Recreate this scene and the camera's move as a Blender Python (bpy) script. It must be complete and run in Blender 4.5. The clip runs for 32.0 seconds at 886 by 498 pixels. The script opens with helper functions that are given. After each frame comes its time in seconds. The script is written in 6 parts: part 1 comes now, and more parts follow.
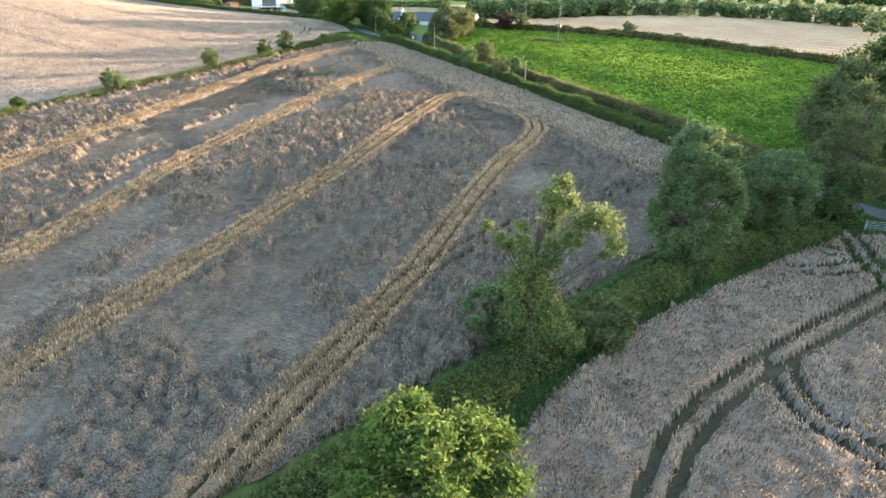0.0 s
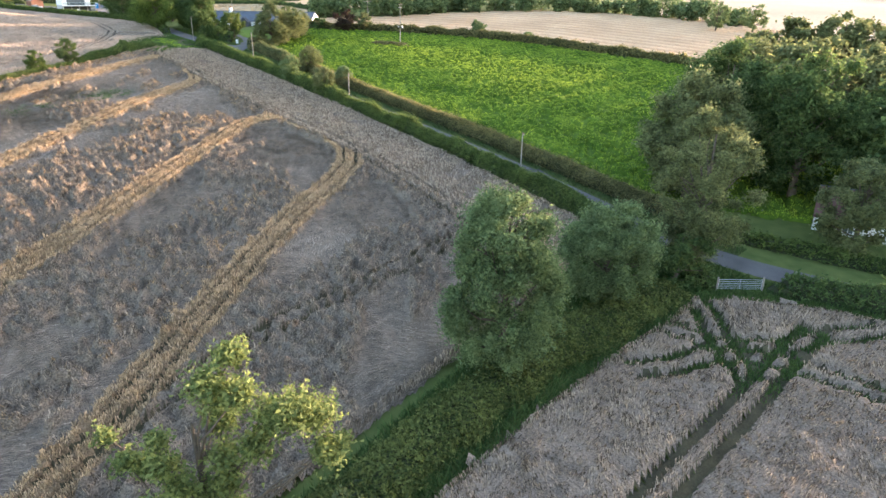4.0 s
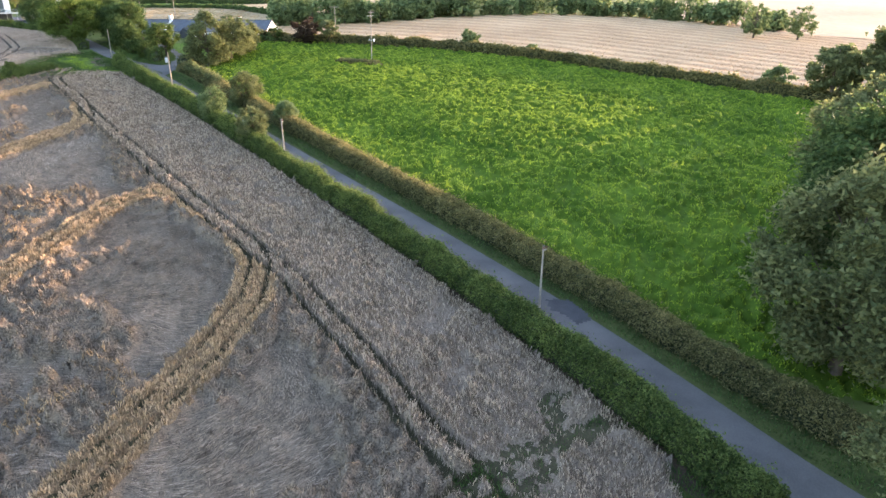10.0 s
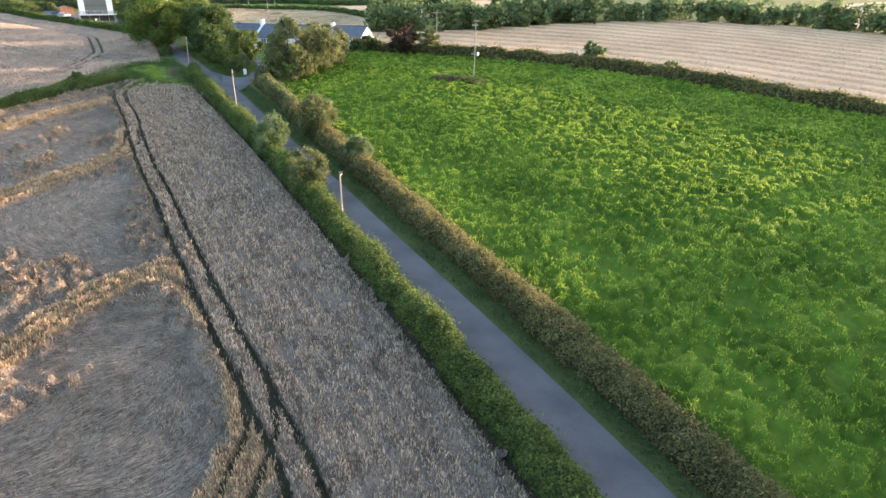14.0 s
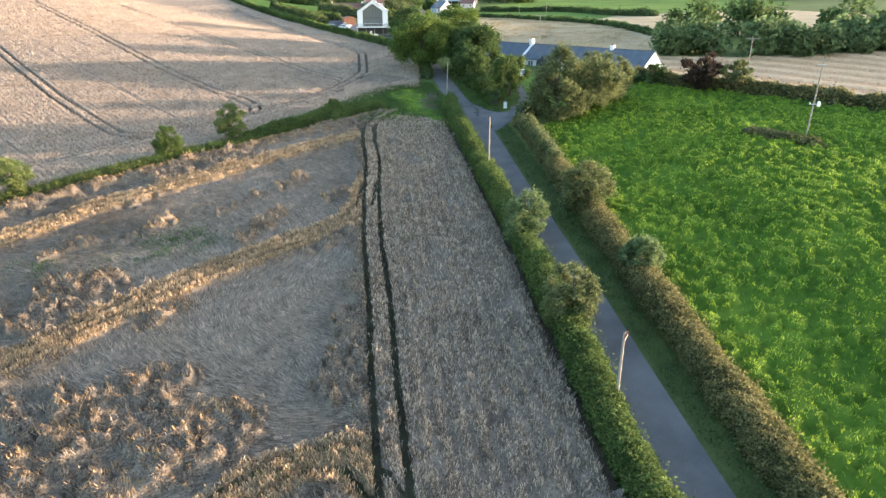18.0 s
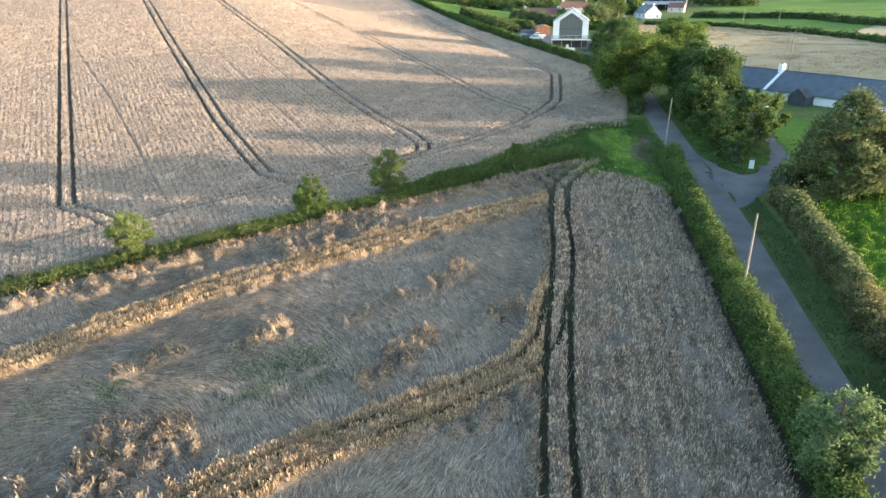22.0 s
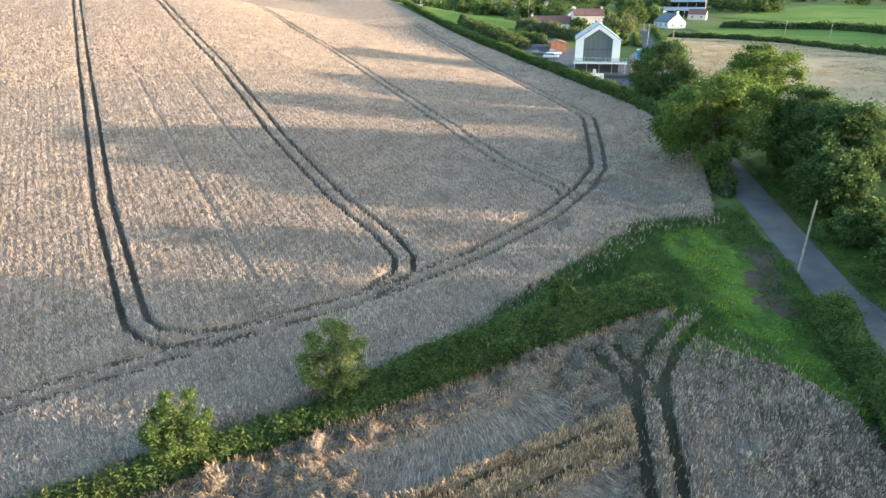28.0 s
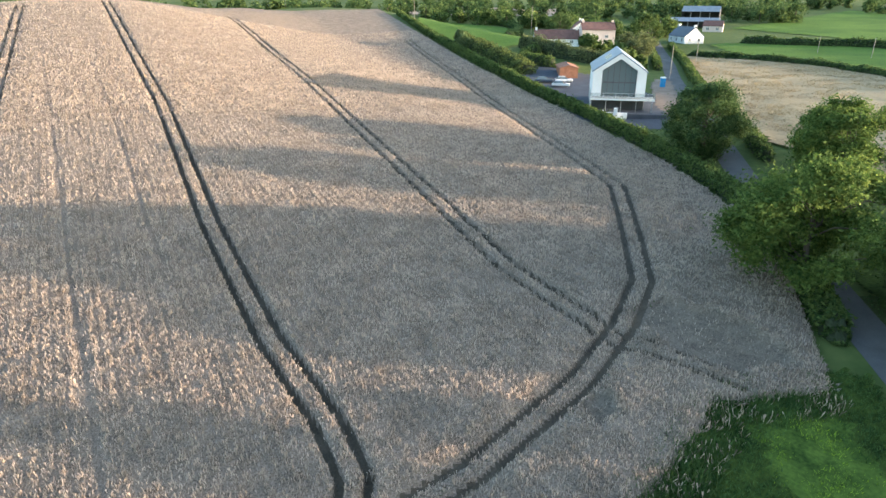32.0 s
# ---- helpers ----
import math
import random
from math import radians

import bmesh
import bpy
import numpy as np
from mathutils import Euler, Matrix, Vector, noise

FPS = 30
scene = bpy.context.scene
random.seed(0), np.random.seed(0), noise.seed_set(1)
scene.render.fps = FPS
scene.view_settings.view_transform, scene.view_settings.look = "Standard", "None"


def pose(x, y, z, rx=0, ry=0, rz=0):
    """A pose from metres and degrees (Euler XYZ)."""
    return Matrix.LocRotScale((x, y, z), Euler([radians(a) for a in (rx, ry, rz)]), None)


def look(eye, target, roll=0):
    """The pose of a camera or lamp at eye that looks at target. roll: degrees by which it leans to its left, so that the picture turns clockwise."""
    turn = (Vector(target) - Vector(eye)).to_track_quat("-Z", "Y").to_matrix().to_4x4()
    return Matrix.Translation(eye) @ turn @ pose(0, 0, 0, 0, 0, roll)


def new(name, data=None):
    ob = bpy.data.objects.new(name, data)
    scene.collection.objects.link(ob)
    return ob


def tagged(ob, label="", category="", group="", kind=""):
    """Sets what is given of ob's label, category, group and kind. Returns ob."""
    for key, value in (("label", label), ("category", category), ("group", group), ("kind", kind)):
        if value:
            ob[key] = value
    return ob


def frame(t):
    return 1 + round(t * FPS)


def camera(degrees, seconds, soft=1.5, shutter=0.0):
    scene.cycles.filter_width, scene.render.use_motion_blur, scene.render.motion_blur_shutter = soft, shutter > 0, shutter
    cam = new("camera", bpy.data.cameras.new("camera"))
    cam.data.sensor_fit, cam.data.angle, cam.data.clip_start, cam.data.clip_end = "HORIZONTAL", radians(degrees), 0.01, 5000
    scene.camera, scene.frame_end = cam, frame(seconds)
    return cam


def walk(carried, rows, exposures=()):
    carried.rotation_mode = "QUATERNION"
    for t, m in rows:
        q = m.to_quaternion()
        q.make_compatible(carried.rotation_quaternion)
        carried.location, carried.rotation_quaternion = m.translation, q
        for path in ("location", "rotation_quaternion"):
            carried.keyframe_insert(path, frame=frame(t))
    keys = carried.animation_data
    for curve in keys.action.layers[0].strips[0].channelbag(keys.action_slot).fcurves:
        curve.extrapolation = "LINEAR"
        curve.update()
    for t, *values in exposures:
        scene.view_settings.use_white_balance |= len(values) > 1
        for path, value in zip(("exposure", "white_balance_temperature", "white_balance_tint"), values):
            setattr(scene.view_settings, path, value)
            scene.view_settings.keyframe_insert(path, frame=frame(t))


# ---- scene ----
# the drone: seconds, place in metres, heading, pitch and roll in degrees
cam = camera(70.14, 32.0)
ROWS = [
    (0.0, 0.00, -0.00, 30.00, 27.13, -21.19, -0.62),
    (0.5, -0.22, 3.54, 30.28, 25.68, -21.27, -0.43),
    (1.0, -0.16, 7.04, 30.60, 23.35, -21.35, -0.30),
    (1.5, 0.21, 10.36, 30.87, 21.68, -21.45, -0.22),
    (2.0, 0.81, 13.53, 31.15, 20.23, -21.53, -0.20),
    (2.5, 1.58, 16.56, 31.41, 19.21, -21.60, -0.21),
    (3.0, 2.37, 19.50, 31.67, 18.12, -21.66, -0.25),
    (3.5, 3.09, 22.42, 31.91, 17.23, -21.74, -0.30),
    (5.5, 0.89, 36.05, 32.89, 16.05, -21.99, -0.11),
    (6.0, 0.12, 39.47, 32.97, 16.05, -21.99, -0.05),
    (6.5, -0.64, 42.86, 33.06, 16.10, -22.00, 0.01),
    (7.0, -1.38, 46.25, 33.23, 16.12, -21.99, 0.05),
    (7.5, -2.15, 49.58, 33.36, 16.17, -22.02, 0.08),
    (8.0, -2.91, 52.94, 33.50, 16.18, -22.04, 0.12),
    (8.5, -3.75, 56.30, 33.62, 16.22, -22.05, 0.15),
    (9.0, -4.66, 59.70, 33.71, 16.17, -22.06, 0.15),
    (9.5, -5.60, 63.09, 33.77, 16.14, -22.05, 0.14),
    (10.0, -6.52, 66.46, 33.85, 16.12, -22.04, 0.12),
    (10.5, -7.38, 69.73, 33.95, 16.15, -22.05, 0.09),
    (11.0, -8.20, 72.97, 34.14, 16.16, -22.06, 0.08),
    (11.5, -9.01, 76.17, 34.31, 16.21, -22.10, 0.07),
    (12.0, -9.80, 79.45, 34.49, 16.19, -22.12, 0.04),
    (12.5, -10.69, 82.70, 34.59, 16.57, -22.16, -0.03),
    (13.0, -11.83, 85.90, 34.73, 18.53, -22.14, -0.09),
    (13.5, -13.35, 88.85, 34.83, 21.77, -22.13, -0.10),
    (14.0, -15.13, 91.69, 34.93, 25.78, -22.12, -0.10),
    (14.5, -17.06, 94.40, 35.02, 29.51, -22.12, -0.10),
    (16.5, -25.39, 104.53, 36.19, 38.97, -22.00, -0.03),
    (17.0, -27.80, 106.73, 36.96, 42.04, -22.00, -0.01),
    (17.5, -30.33, 108.84, 37.68, 45.01, -22.05, 0.03),
    (18.0, -32.98, 110.92, 38.37, 48.18, -22.07, 0.11),
    (18.5, -35.67, 112.99, 38.91, 51.15, -22.07, 0.21),
    (19.0, -38.37, 115.03, 39.40, 54.34, -22.02, 0.34),
    (19.5, -41.13, 116.93, 39.83, 57.17, -22.01, 0.44),
    (20.0, -44.05, 118.75, 40.26, 60.34, -21.96, 0.49),
    (20.5, -47.09, 120.48, 40.49, 62.60, -21.97, 0.48),
    (21.0, -50.22, 122.13, 40.55, 63.99, -22.01, 0.42),
    (21.5, -53.34, 123.68, 40.56, 64.31, -22.05, 0.38),
    (22.0, -56.50, 125.17, 40.66, 64.33, -22.08, 0.38),
    (22.5, -59.63, 126.67, 40.75, 64.30, -22.13, 0.39),
    (23.0, -62.75, 128.23, 40.86, 64.31, -22.16, 0.36),
    (23.5, -65.81, 129.80, 40.97, 64.30, -22.20, 0.33),
    (24.0, -68.88, 131.35, 41.13, 64.32, -22.22, 0.31),
    (24.5, -71.84, 132.85, 41.26, 64.33, -22.23, 0.28),
    (26.5, -83.76, 138.48, 41.64, 64.12, -22.13, 0.25),
    (27.0, -86.92, 140.05, 42.17, 64.10, -22.15, 0.23),
    (27.5, -89.99, 141.55, 42.64, 64.06, -22.16, 0.18),
    (28.0, -93.03, 143.07, 43.13, 64.02, -22.16, 0.11),
    (28.5, -95.97, 144.56, 43.59, 64.02, -22.16, 0.07),
    (29.0, -98.98, 146.27, 44.10, 64.00, -22.15, -0.01),
    (29.5, -101.77, 148.08, 44.55, 63.97, -22.17, -0.13),
    (30.0, -104.69, 149.90, 45.03, 63.98, -22.15, -0.20),
    (30.5, -107.62, 151.55, 45.42, 64.00, -22.12, -0.18),
    (31.0, -110.66, 153.16, 45.87, 64.00, -22.07, -0.12),
    (31.5, -113.61, 154.73, 46.29, 63.98, -22.06, -0.08),
    (32.0, -116.66, 156.37, 46.79, 63.99, -22.07, -0.03),
]
walk(cam, [(t, pose(x, y, z, 90 + pitch, roll, yaw)) for t, x, y, z, yaw, pitch, roll in ROWS],
     exposures=[(0.0, 3.22, 5900, 13), (3.0, 3.3, 6050, 19), (7.0, 3.3, 6150, 25), (12.0, 3.15, 6150, 24), (18.0, 2.93, 5800, 13), (24.0, 2.88, 5650, 9), (29.0, 2.84, 5600, 9), (32.0, 2.66, 5600, 9)])

# ---- sky and sun: a clear evening, the sun low beyond the pasture ----
SUN_AZ, SUN_EL = radians(36.5), radians(6.0)
world = bpy.data.worlds.new("evening_sky")
scene.world = world
world.use_nodes = True
wn = world.node_tree
sky = wn.nodes.new("ShaderNodeTexSky")
sky.sky_type, sky.sun_disc = "NISHITA", False
sky.sun_elevation, sky.sun_rotation = SUN_EL, SUN_AZ
sky.air_density, sky.dust_density, sky.ozone_density = 1.0, 1.6, 1.0
wn.nodes["Background"].inputs["Strength"].default_value = 0.15
wn.links.new(sky.outputs[0], wn.nodes["Background"].inputs["Color"])
sun_data = bpy.data.lights.new("sun", "SUN")
sun_data.energy, sun_data.angle, sun_data.color = 2.9, radians(0.6), (1.0, 0.73, 0.48)
sun_dir = Vector((math.sin(SUN_AZ) * math.cos(SUN_EL), math.cos(SUN_AZ) * math.cos(SUN_EL), math.sin(SUN_EL)))
sun = new("sun", sun_data)
sun.matrix_world = look(sun_dir * 300, (0, 0, 0))

rng = np.random.default_rng(7)


# ---- materials ----
def surface(name, c1, c2, big=0.3, fine=8.0, rough=0.9, bump=0.4, dist=0.05, glow=0.0, per="", spread=0.25, metal=0.0, spec=0.3, detail=6.0, share=0.45, crisp=0.18, swirl=0.0):
    """Two tones mixed by a large and a fine noise, a bump from the fine one; glow: light let through; per: island or object, a random tone."""
    m = bpy.data.materials.new(name)
    m.use_nodes = True
    nt = m.node_tree
    n, link = nt.nodes, nt.links.new
    b = n["Principled BSDF"]
    geo = n.new("ShaderNodeNewGeometry")
    n1, n2 = n.new("ShaderNodeTexNoise"), n.new("ShaderNodeTexNoise")
    for node, sc in ((n1, big), (n2, fine)):
        node.inputs["Scale"].default_value = sc
        node.inputs["Detail"].default_value = detail
        node.inputs["Distortion"].default_value = swirl
        link(geo.outputs["Position"], node.inputs["Vector"])
    mix = n.new("ShaderNodeMath")
    mix.operation = "MULTIPLY_ADD"
    link(n1.outputs["Fac"], mix.inputs[0])
    mix.inputs[1].default_value = 1 - share
    half = n.new("ShaderNodeMath")
    half.operation = "MULTIPLY"
    link(n2.outputs["Fac"], half.inputs[0])
    half.inputs[1].default_value = share
    link(half.outputs[0], mix.inputs[2])
    fac = mix.outputs[0]
    if per:
        if per == "island":
            rnd = geo.outputs["Random Per Island"]
        else:
            rnd = n.new("ShaderNodeObjectInfo").outputs["Random"]
        add = n.new("ShaderNodeMath")
        add.operation = "MULTIPLY_ADD"
        link(rnd, add.inputs[0])
        add.inputs[1].default_value = 2 * spread
        sub = n.new("ShaderNodeMath")
        sub.operation = "SUBTRACT"
        link(fac, sub.inputs[0])
        sub.inputs[1].default_value = spread
        link(sub.outputs[0], add.inputs[2])
        fac = add.outputs[0]
    ramp = n.new("ShaderNodeValToRGB")
    ramp.color_ramp.elements[0].position, ramp.color_ramp.elements[1].position = 0.5 - crisp, 0.5 + crisp
    ramp.color_ramp.elements[0].color, ramp.color_ramp.elements[1].color = (*c1, 1), (*c2, 1)
    link(fac, ramp.inputs[0])
    link(ramp.outputs[0], b.inputs["Base Color"])
    b.inputs["Roughness"].default_value, b.inputs["Metallic"].default_value = rough, metal
    b.inputs["Specular IOR Level"].default_value = spec
    if bump:
        bp = n.new("ShaderNodeBump")
        bp.inputs["Strength"].default_value, bp.inputs["Distance"].default_value = bump, dist
        link(n2.outputs["Fac"], bp.inputs["Height"])
        link(bp.outputs[0], b.inputs["Normal"])
    if glow:
        tr = n.new("ShaderNodeBsdfTranslucent")
        link(ramp.outputs[0], tr.inputs["Color"])
        mx = n.new("ShaderNodeMixShader")
        mx.inputs[0].default_value = glow
        link(b.outputs[0], mx.inputs[1])
        link(tr.outputs[0], mx.inputs[2])
        link(mx.outputs[0], n["Material Output"].inputs["Surface"])
    return m


def glass_mat(name, tint, rough=0.05):
    m = bpy.data.materials.new(name)
    m.use_nodes = True
    b = m.node_tree.nodes["Principled BSDF"]
    b.inputs["Base Color"].default_value = (*tint, 1)
    b.inputs["Roughness"].default_value = rough
    b.inputs["Specular IOR Level"].default_value = 0.9
    return m


M_SOIL = surface("dark_soil", (0.035, 0.024, 0.015), (0.1, 0.072, 0.046), 0.4, 6)
M_FARLAND = surface("far_grassland", (0.045, 0.075, 0.02), (0.14, 0.16, 0.05), 0.012, 0.6, bump=0.3, dist=0.2, spec=0.05)
# the standing-crop sheets are darker than their ears, imitating shaded gaps between stalks
M_WHEAT = surface("ripe_wheat", (0.1, 0.079, 0.058), (0.33, 0.264, 0.2), 0.5, 8, bump=1.0, dist=0.15, detail=5, share=0.7, crisp=0.16, spec=0.05)
M_HILL = surface("pale_standing_wheat", (0.1, 0.08, 0.06), (0.36, 0.288, 0.22), 0.5, 8, bump=1.0, dist=0.15, detail=5, share=0.7, crisp=0.16, spec=0.05)
M_HILL_TRACK = surface("brown_wheel_track", (0.04, 0.033, 0.022), (0.14, 0.11, 0.074), 0.5, 6, bump=0.7, dist=0.1)
# golden straw, pushed warmer so the low sun's light is in its colour
M_STRIP = surface("sunlit_gold_standing_wheat", (0.08, 0.058, 0.036), (0.32, 0.232, 0.14), 0.5, 8, bump=1.0, dist=0.15, detail=5, share=0.7, crisp=0.15, spec=0.05)
M_TANGLE = surface("tangled_wheat", (0.06, 0.048, 0.035), (0.27, 0.217, 0.16), 0.5, 7, bump=1.0, dist=0.15, detail=5, share=0.75, crisp=0.15, spec=0.05)
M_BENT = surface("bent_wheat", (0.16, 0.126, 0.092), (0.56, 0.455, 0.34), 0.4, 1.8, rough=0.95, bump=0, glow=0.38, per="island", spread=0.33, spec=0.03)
# darker wheat tone, with the shade inside ragged bunches put into it
M_SNARL = surface("half_fallen_shaded_wheat", (0.095, 0.074, 0.051), (0.42, 0.332, 0.238), 0.6, 1.8, rough=0.95, bump=0, glow=0.3, per="island", spread=0.32, spec=0.03)
M_LODGED = surface("flattened_wheat", (0.085, 0.069, 0.051), (0.29, 0.236, 0.178), 0.4, 5.5, bump=1.0, dist=0.14, detail=6, share=0.75, crisp=0.15, swirl=1.8, spec=0.05)
# rut soil and weeds, darkened further to paint in the ruts' shade
M_TRACK = surface("trodden_shaded_track", (0.026, 0.025, 0.012), (0.085, 0.076, 0.038), 0.5, 6, bump=0.7, dist=0.1)
# straw gold, warmed further with sunlight painted into the ears' tones
M_SUNLIT_EAR = surface("sunlit_gold_ears", (0.22, 0.163, 0.098), (0.62, 0.46, 0.285), 0.3, 1.6, rough=0.95, bump=0, glow=0.38, per="island", spread=0.2, spec=0.03)
# sunlit orange and deep shadow are both put into the tufts' tones
M_TUFT = surface("sunlit_orange_tufts", (0.13, 0.087, 0.047), (0.62, 0.43, 0.235), 0.5, 1.6, rough=0.95, bump=0, glow=0.36, per="island", spread=0.3, spec=0.03)
M_EAR = surface("wheat_ears", (0.31, 0.249, 0.193), (0.57, 0.462, 0.365), 0.25, 1.6, rough=0.95, bump=0, glow=0.48, per="island", spread=0.12, spec=0.03)
M_FLAT_EAR = surface("flattened_stalks", (0.1, 0.082, 0.062), (0.41, 0.337, 0.255), 0.5, 1.8, rough=0.9, bump=0, glow=0.07, per="island", spread=0.3, spec=0.03)
M_WEED = surface("green_weeds", (0.035, 0.075, 0.018), (0.1, 0.16, 0.04), 0.3, 4, bump=0, glow=0.3, per="island")
# kept darker than the blades, painting in the shade between tussocks
M_PASTURE = surface("pasture_grass", (0.026, 0.06, 0.007), (0.105, 0.168, 0.02), 0.12, 1.3, bump=0.9, dist=0.2, detail=8, spec=0.05)
M_BLADE = surface("grass_blades", (0.09, 0.165, 0.017), (0.35, 0.46, 0.046), 0.12, 1.2, rough=0.9, bump=0, glow=0.42, per="island", spread=0.22, spec=0.05)
M_DEAD = surface("dead_grass", (0.09, 0.055, 0.03), (0.27, 0.17, 0.085), 0.4, 2, rough=0.95, bump=0, glow=0.3, per="island", spread=0.2, spec=0.03)
M_TRODDEN = surface("trodden_grass", (0.026, 0.05, 0.01), (0.105, 0.155, 0.027), 0.5, 3.5, bump=0.9, dist=0.12, detail=6, spec=0.05, crisp=0.14)
# lighter grass green, with the far fields' sunshine put into its colour
M_LAWN = surface("sunny_grass", (0.055, 0.105, 0.017), (0.145, 0.215, 0.036), 0.05, 1.5, bump=0.5, dist=0.08, spec=0.05)
# darker verge green, with the hedge's shadow painted into its tones
M_SHADED_VERGE = surface("hedge_shaded_bank", (0.028, 0.04, 0.013), (0.085, 0.1, 0.03), 0.4, 5, bump=0.8, dist=0.1, spec=0.1)
M_VERGE = surface("verge_grass", (0.018, 0.034, 0.008), (0.075, 0.108, 0.02), 0.4, 3, bump=0.8, dist=0.1, spec=0.05, crisp=0.12)
# warmed and lightened so the low sun's glow sits in the straw colours
M_STUBBLE = surface("mown_straw", (0.42, 0.285, 0.165), (0.62, 0.445, 0.275), 0.05, 1.2, bump=0.4, dist=0.1, spec=0.05)
M_BARE = surface("bare_stubble", (0.33, 0.222, 0.13), (0.48, 0.34, 0.21), 0.05, 1.2, bump=0.4, dist=0.1, spec=0.05)
M_PALE = surface("pale_far_field", (0.3, 0.23, 0.16), (0.4, 0.32, 0.235), 0.02, 0.5, bump=0.2, dist=0.1, spec=0.05)
M_DRY = surface("dry_meadow", (0.22, 0.165, 0.085), (0.42, 0.315, 0.17), 0.08, 1.5, bump=0.5, dist=0.15)
M_ROAD = surface("worn_asphalt", (0.064, 0.062, 0.059), (0.13, 0.125, 0.118), 0.3, 9, rough=0.85, bump=0.25, dist=0.02, share=0.3)
M_BARK = surface("bark", (0.055, 0.045, 0.035), (0.14, 0.115, 0.085), 1.2, 12, bump=0.8, dist=0.04)
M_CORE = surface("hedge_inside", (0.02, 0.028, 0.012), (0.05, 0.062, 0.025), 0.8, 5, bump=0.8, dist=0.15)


def leaf_mat(name, c1, c2):
    return surface(name, c1, c2, 0.25, 1.5, rough=0.75, bump=0, glow=0.42, per="island", spread=0.22, spec=0.12)


M_LEAF = leaf_mat("hedge_leaves", (0.04, 0.072, 0.02), (0.15, 0.2, 0.055))
M_LEAF_DRY = leaf_mat("browned_hedge_leaves", (0.075, 0.085, 0.03), (0.25, 0.225, 0.095))
M_LEAF_ASH = leaf_mat("ash_leaves", (0.07, 0.11, 0.045), (0.2, 0.26, 0.11))
M_LEAF_LIME = leaf_mat("bright_leaves", (0.052, 0.096, 0.021), (0.165, 0.22, 0.05))
M_LEAF_DARK = leaf_mat("dark_leaves", (0.04, 0.075, 0.024), (0.12, 0.17, 0.055))
M_LEAF_OLIVE = leaf_mat("olive_leaves", (0.075, 0.098, 0.04), (0.2, 0.22, 0.092))
M_LEAF_IVY = leaf_mat("ivy_leaves", (0.085, 0.12, 0.04), (0.23, 0.27, 0.09))
M_BRAMBLE = leaf_mat("bramble_leaves", (0.05, 0.078, 0.022), (0.175, 0.2, 0.06))
M_LEAF_RED = leaf_mat("copper_leaves", (0.028, 0.022, 0.016), (0.08, 0.055, 0.036))


# ---- helpers for shape ----
def mesh_np(name, verts, faces, mats, index=None, smooth=False):
    """A mesh from arrays: all faces have the same number of corners."""
    verts, faces = np.asarray(verts, np.float32), np.asarray(faces, np.int32)
    me = bpy.data.meshes.new(name)
    k = faces.shape[1]
    me.vertices.add(len(verts))
    me.vertices.foreach_set("co", verts.ravel())
    me.loops.add(faces.size)
    me.loops.foreach_set("vertex_index", faces.ravel())
    me.polygons.add(len(faces))
    me.polygons.foreach_set("loop_start", np.arange(0, faces.size, k, dtype=np.int32))
    for m in mats:
        me.materials.append(m)
    if index is not None:
        me.polygons.foreach_set("material_index", np.asarray(index, np.int32))
    me.polygons.foreach_set("use_smooth", np.full(len(faces), smooth))
    me.update(calc_edges=True)
    return me


def part(name, bm, material, parent=None, label=""):
    me = bpy.data.meshes.new(name)
    bm.to_mesh(me)
    bm.free()
    me.materials.append(material)
    ob = new(name, me)
    ob.parent = parent
    return tagged(ob, label) if label else ob


def part_np(name, verts, faces, material, parent=None, label="", smooth=False):
    ob = new(name, mesh_np(name, verts, faces, [material], smooth=smooth))
    ob.parent = parent
    return tagged(ob, label) if label else ob


def sstep(x, a, b):
    t = np.clip((x - a) / (b - a), 0, 1)
    return t * t * (3 - 2 * t)


def ground(x, y):
    """The height of the land: a slope that rises to the north-west, a rounded hill in the second field, gentler far off."""
    x, y = np.asarray(x, float), np.asarray(y, float)
    p, q = np.maximum(-(x + 146), 0), y - 166
    r = -0.519 * x + 0.855 * y
    e = np.maximum(r - 290 - 170 * sstep(p, 90, 170) * (1 - sstep(q, 85, 150)) * (1 - sstep(p, 265, 420)), 0)
    z = -1.975 + 0.0913 * (r - e + 40 * np.tanh(e / 40) + 0.22 * e)
    p = p * p / (p + 12)
    rise = np.minimum(p, 140) + 45 * np.tanh(np.maximum(p - 140, 0) / 45)
    z = z + rise * (0.05 + 0.057 * np.tanh((17 - q) / 30)) * (1 - sstep(p, 180, 330)) - 2.5 * np.tanh(p / 60) * sstep(q, 35, 65) * (1 - sstep(p, 250, 500))
    s = (x + 51.3) * 0.578 + (y - 142.7) * 0.816
    z = z + 3.0 * np.exp(-((x + 395) / 78.0) ** 2 - ((y - 205) / 78.0) ** 2)
    z = z + 3.0 * np.exp(-((x + 425) / 55.0) ** 2 - ((y - 228) / 50.0) ** 2)
    return z + 1.3 * sstep(s, 10, 40) * sstep(x, -140, -100) * (1 - sstep(s, 140, 260))


def gz(x, y):
    return float(ground(x, y))


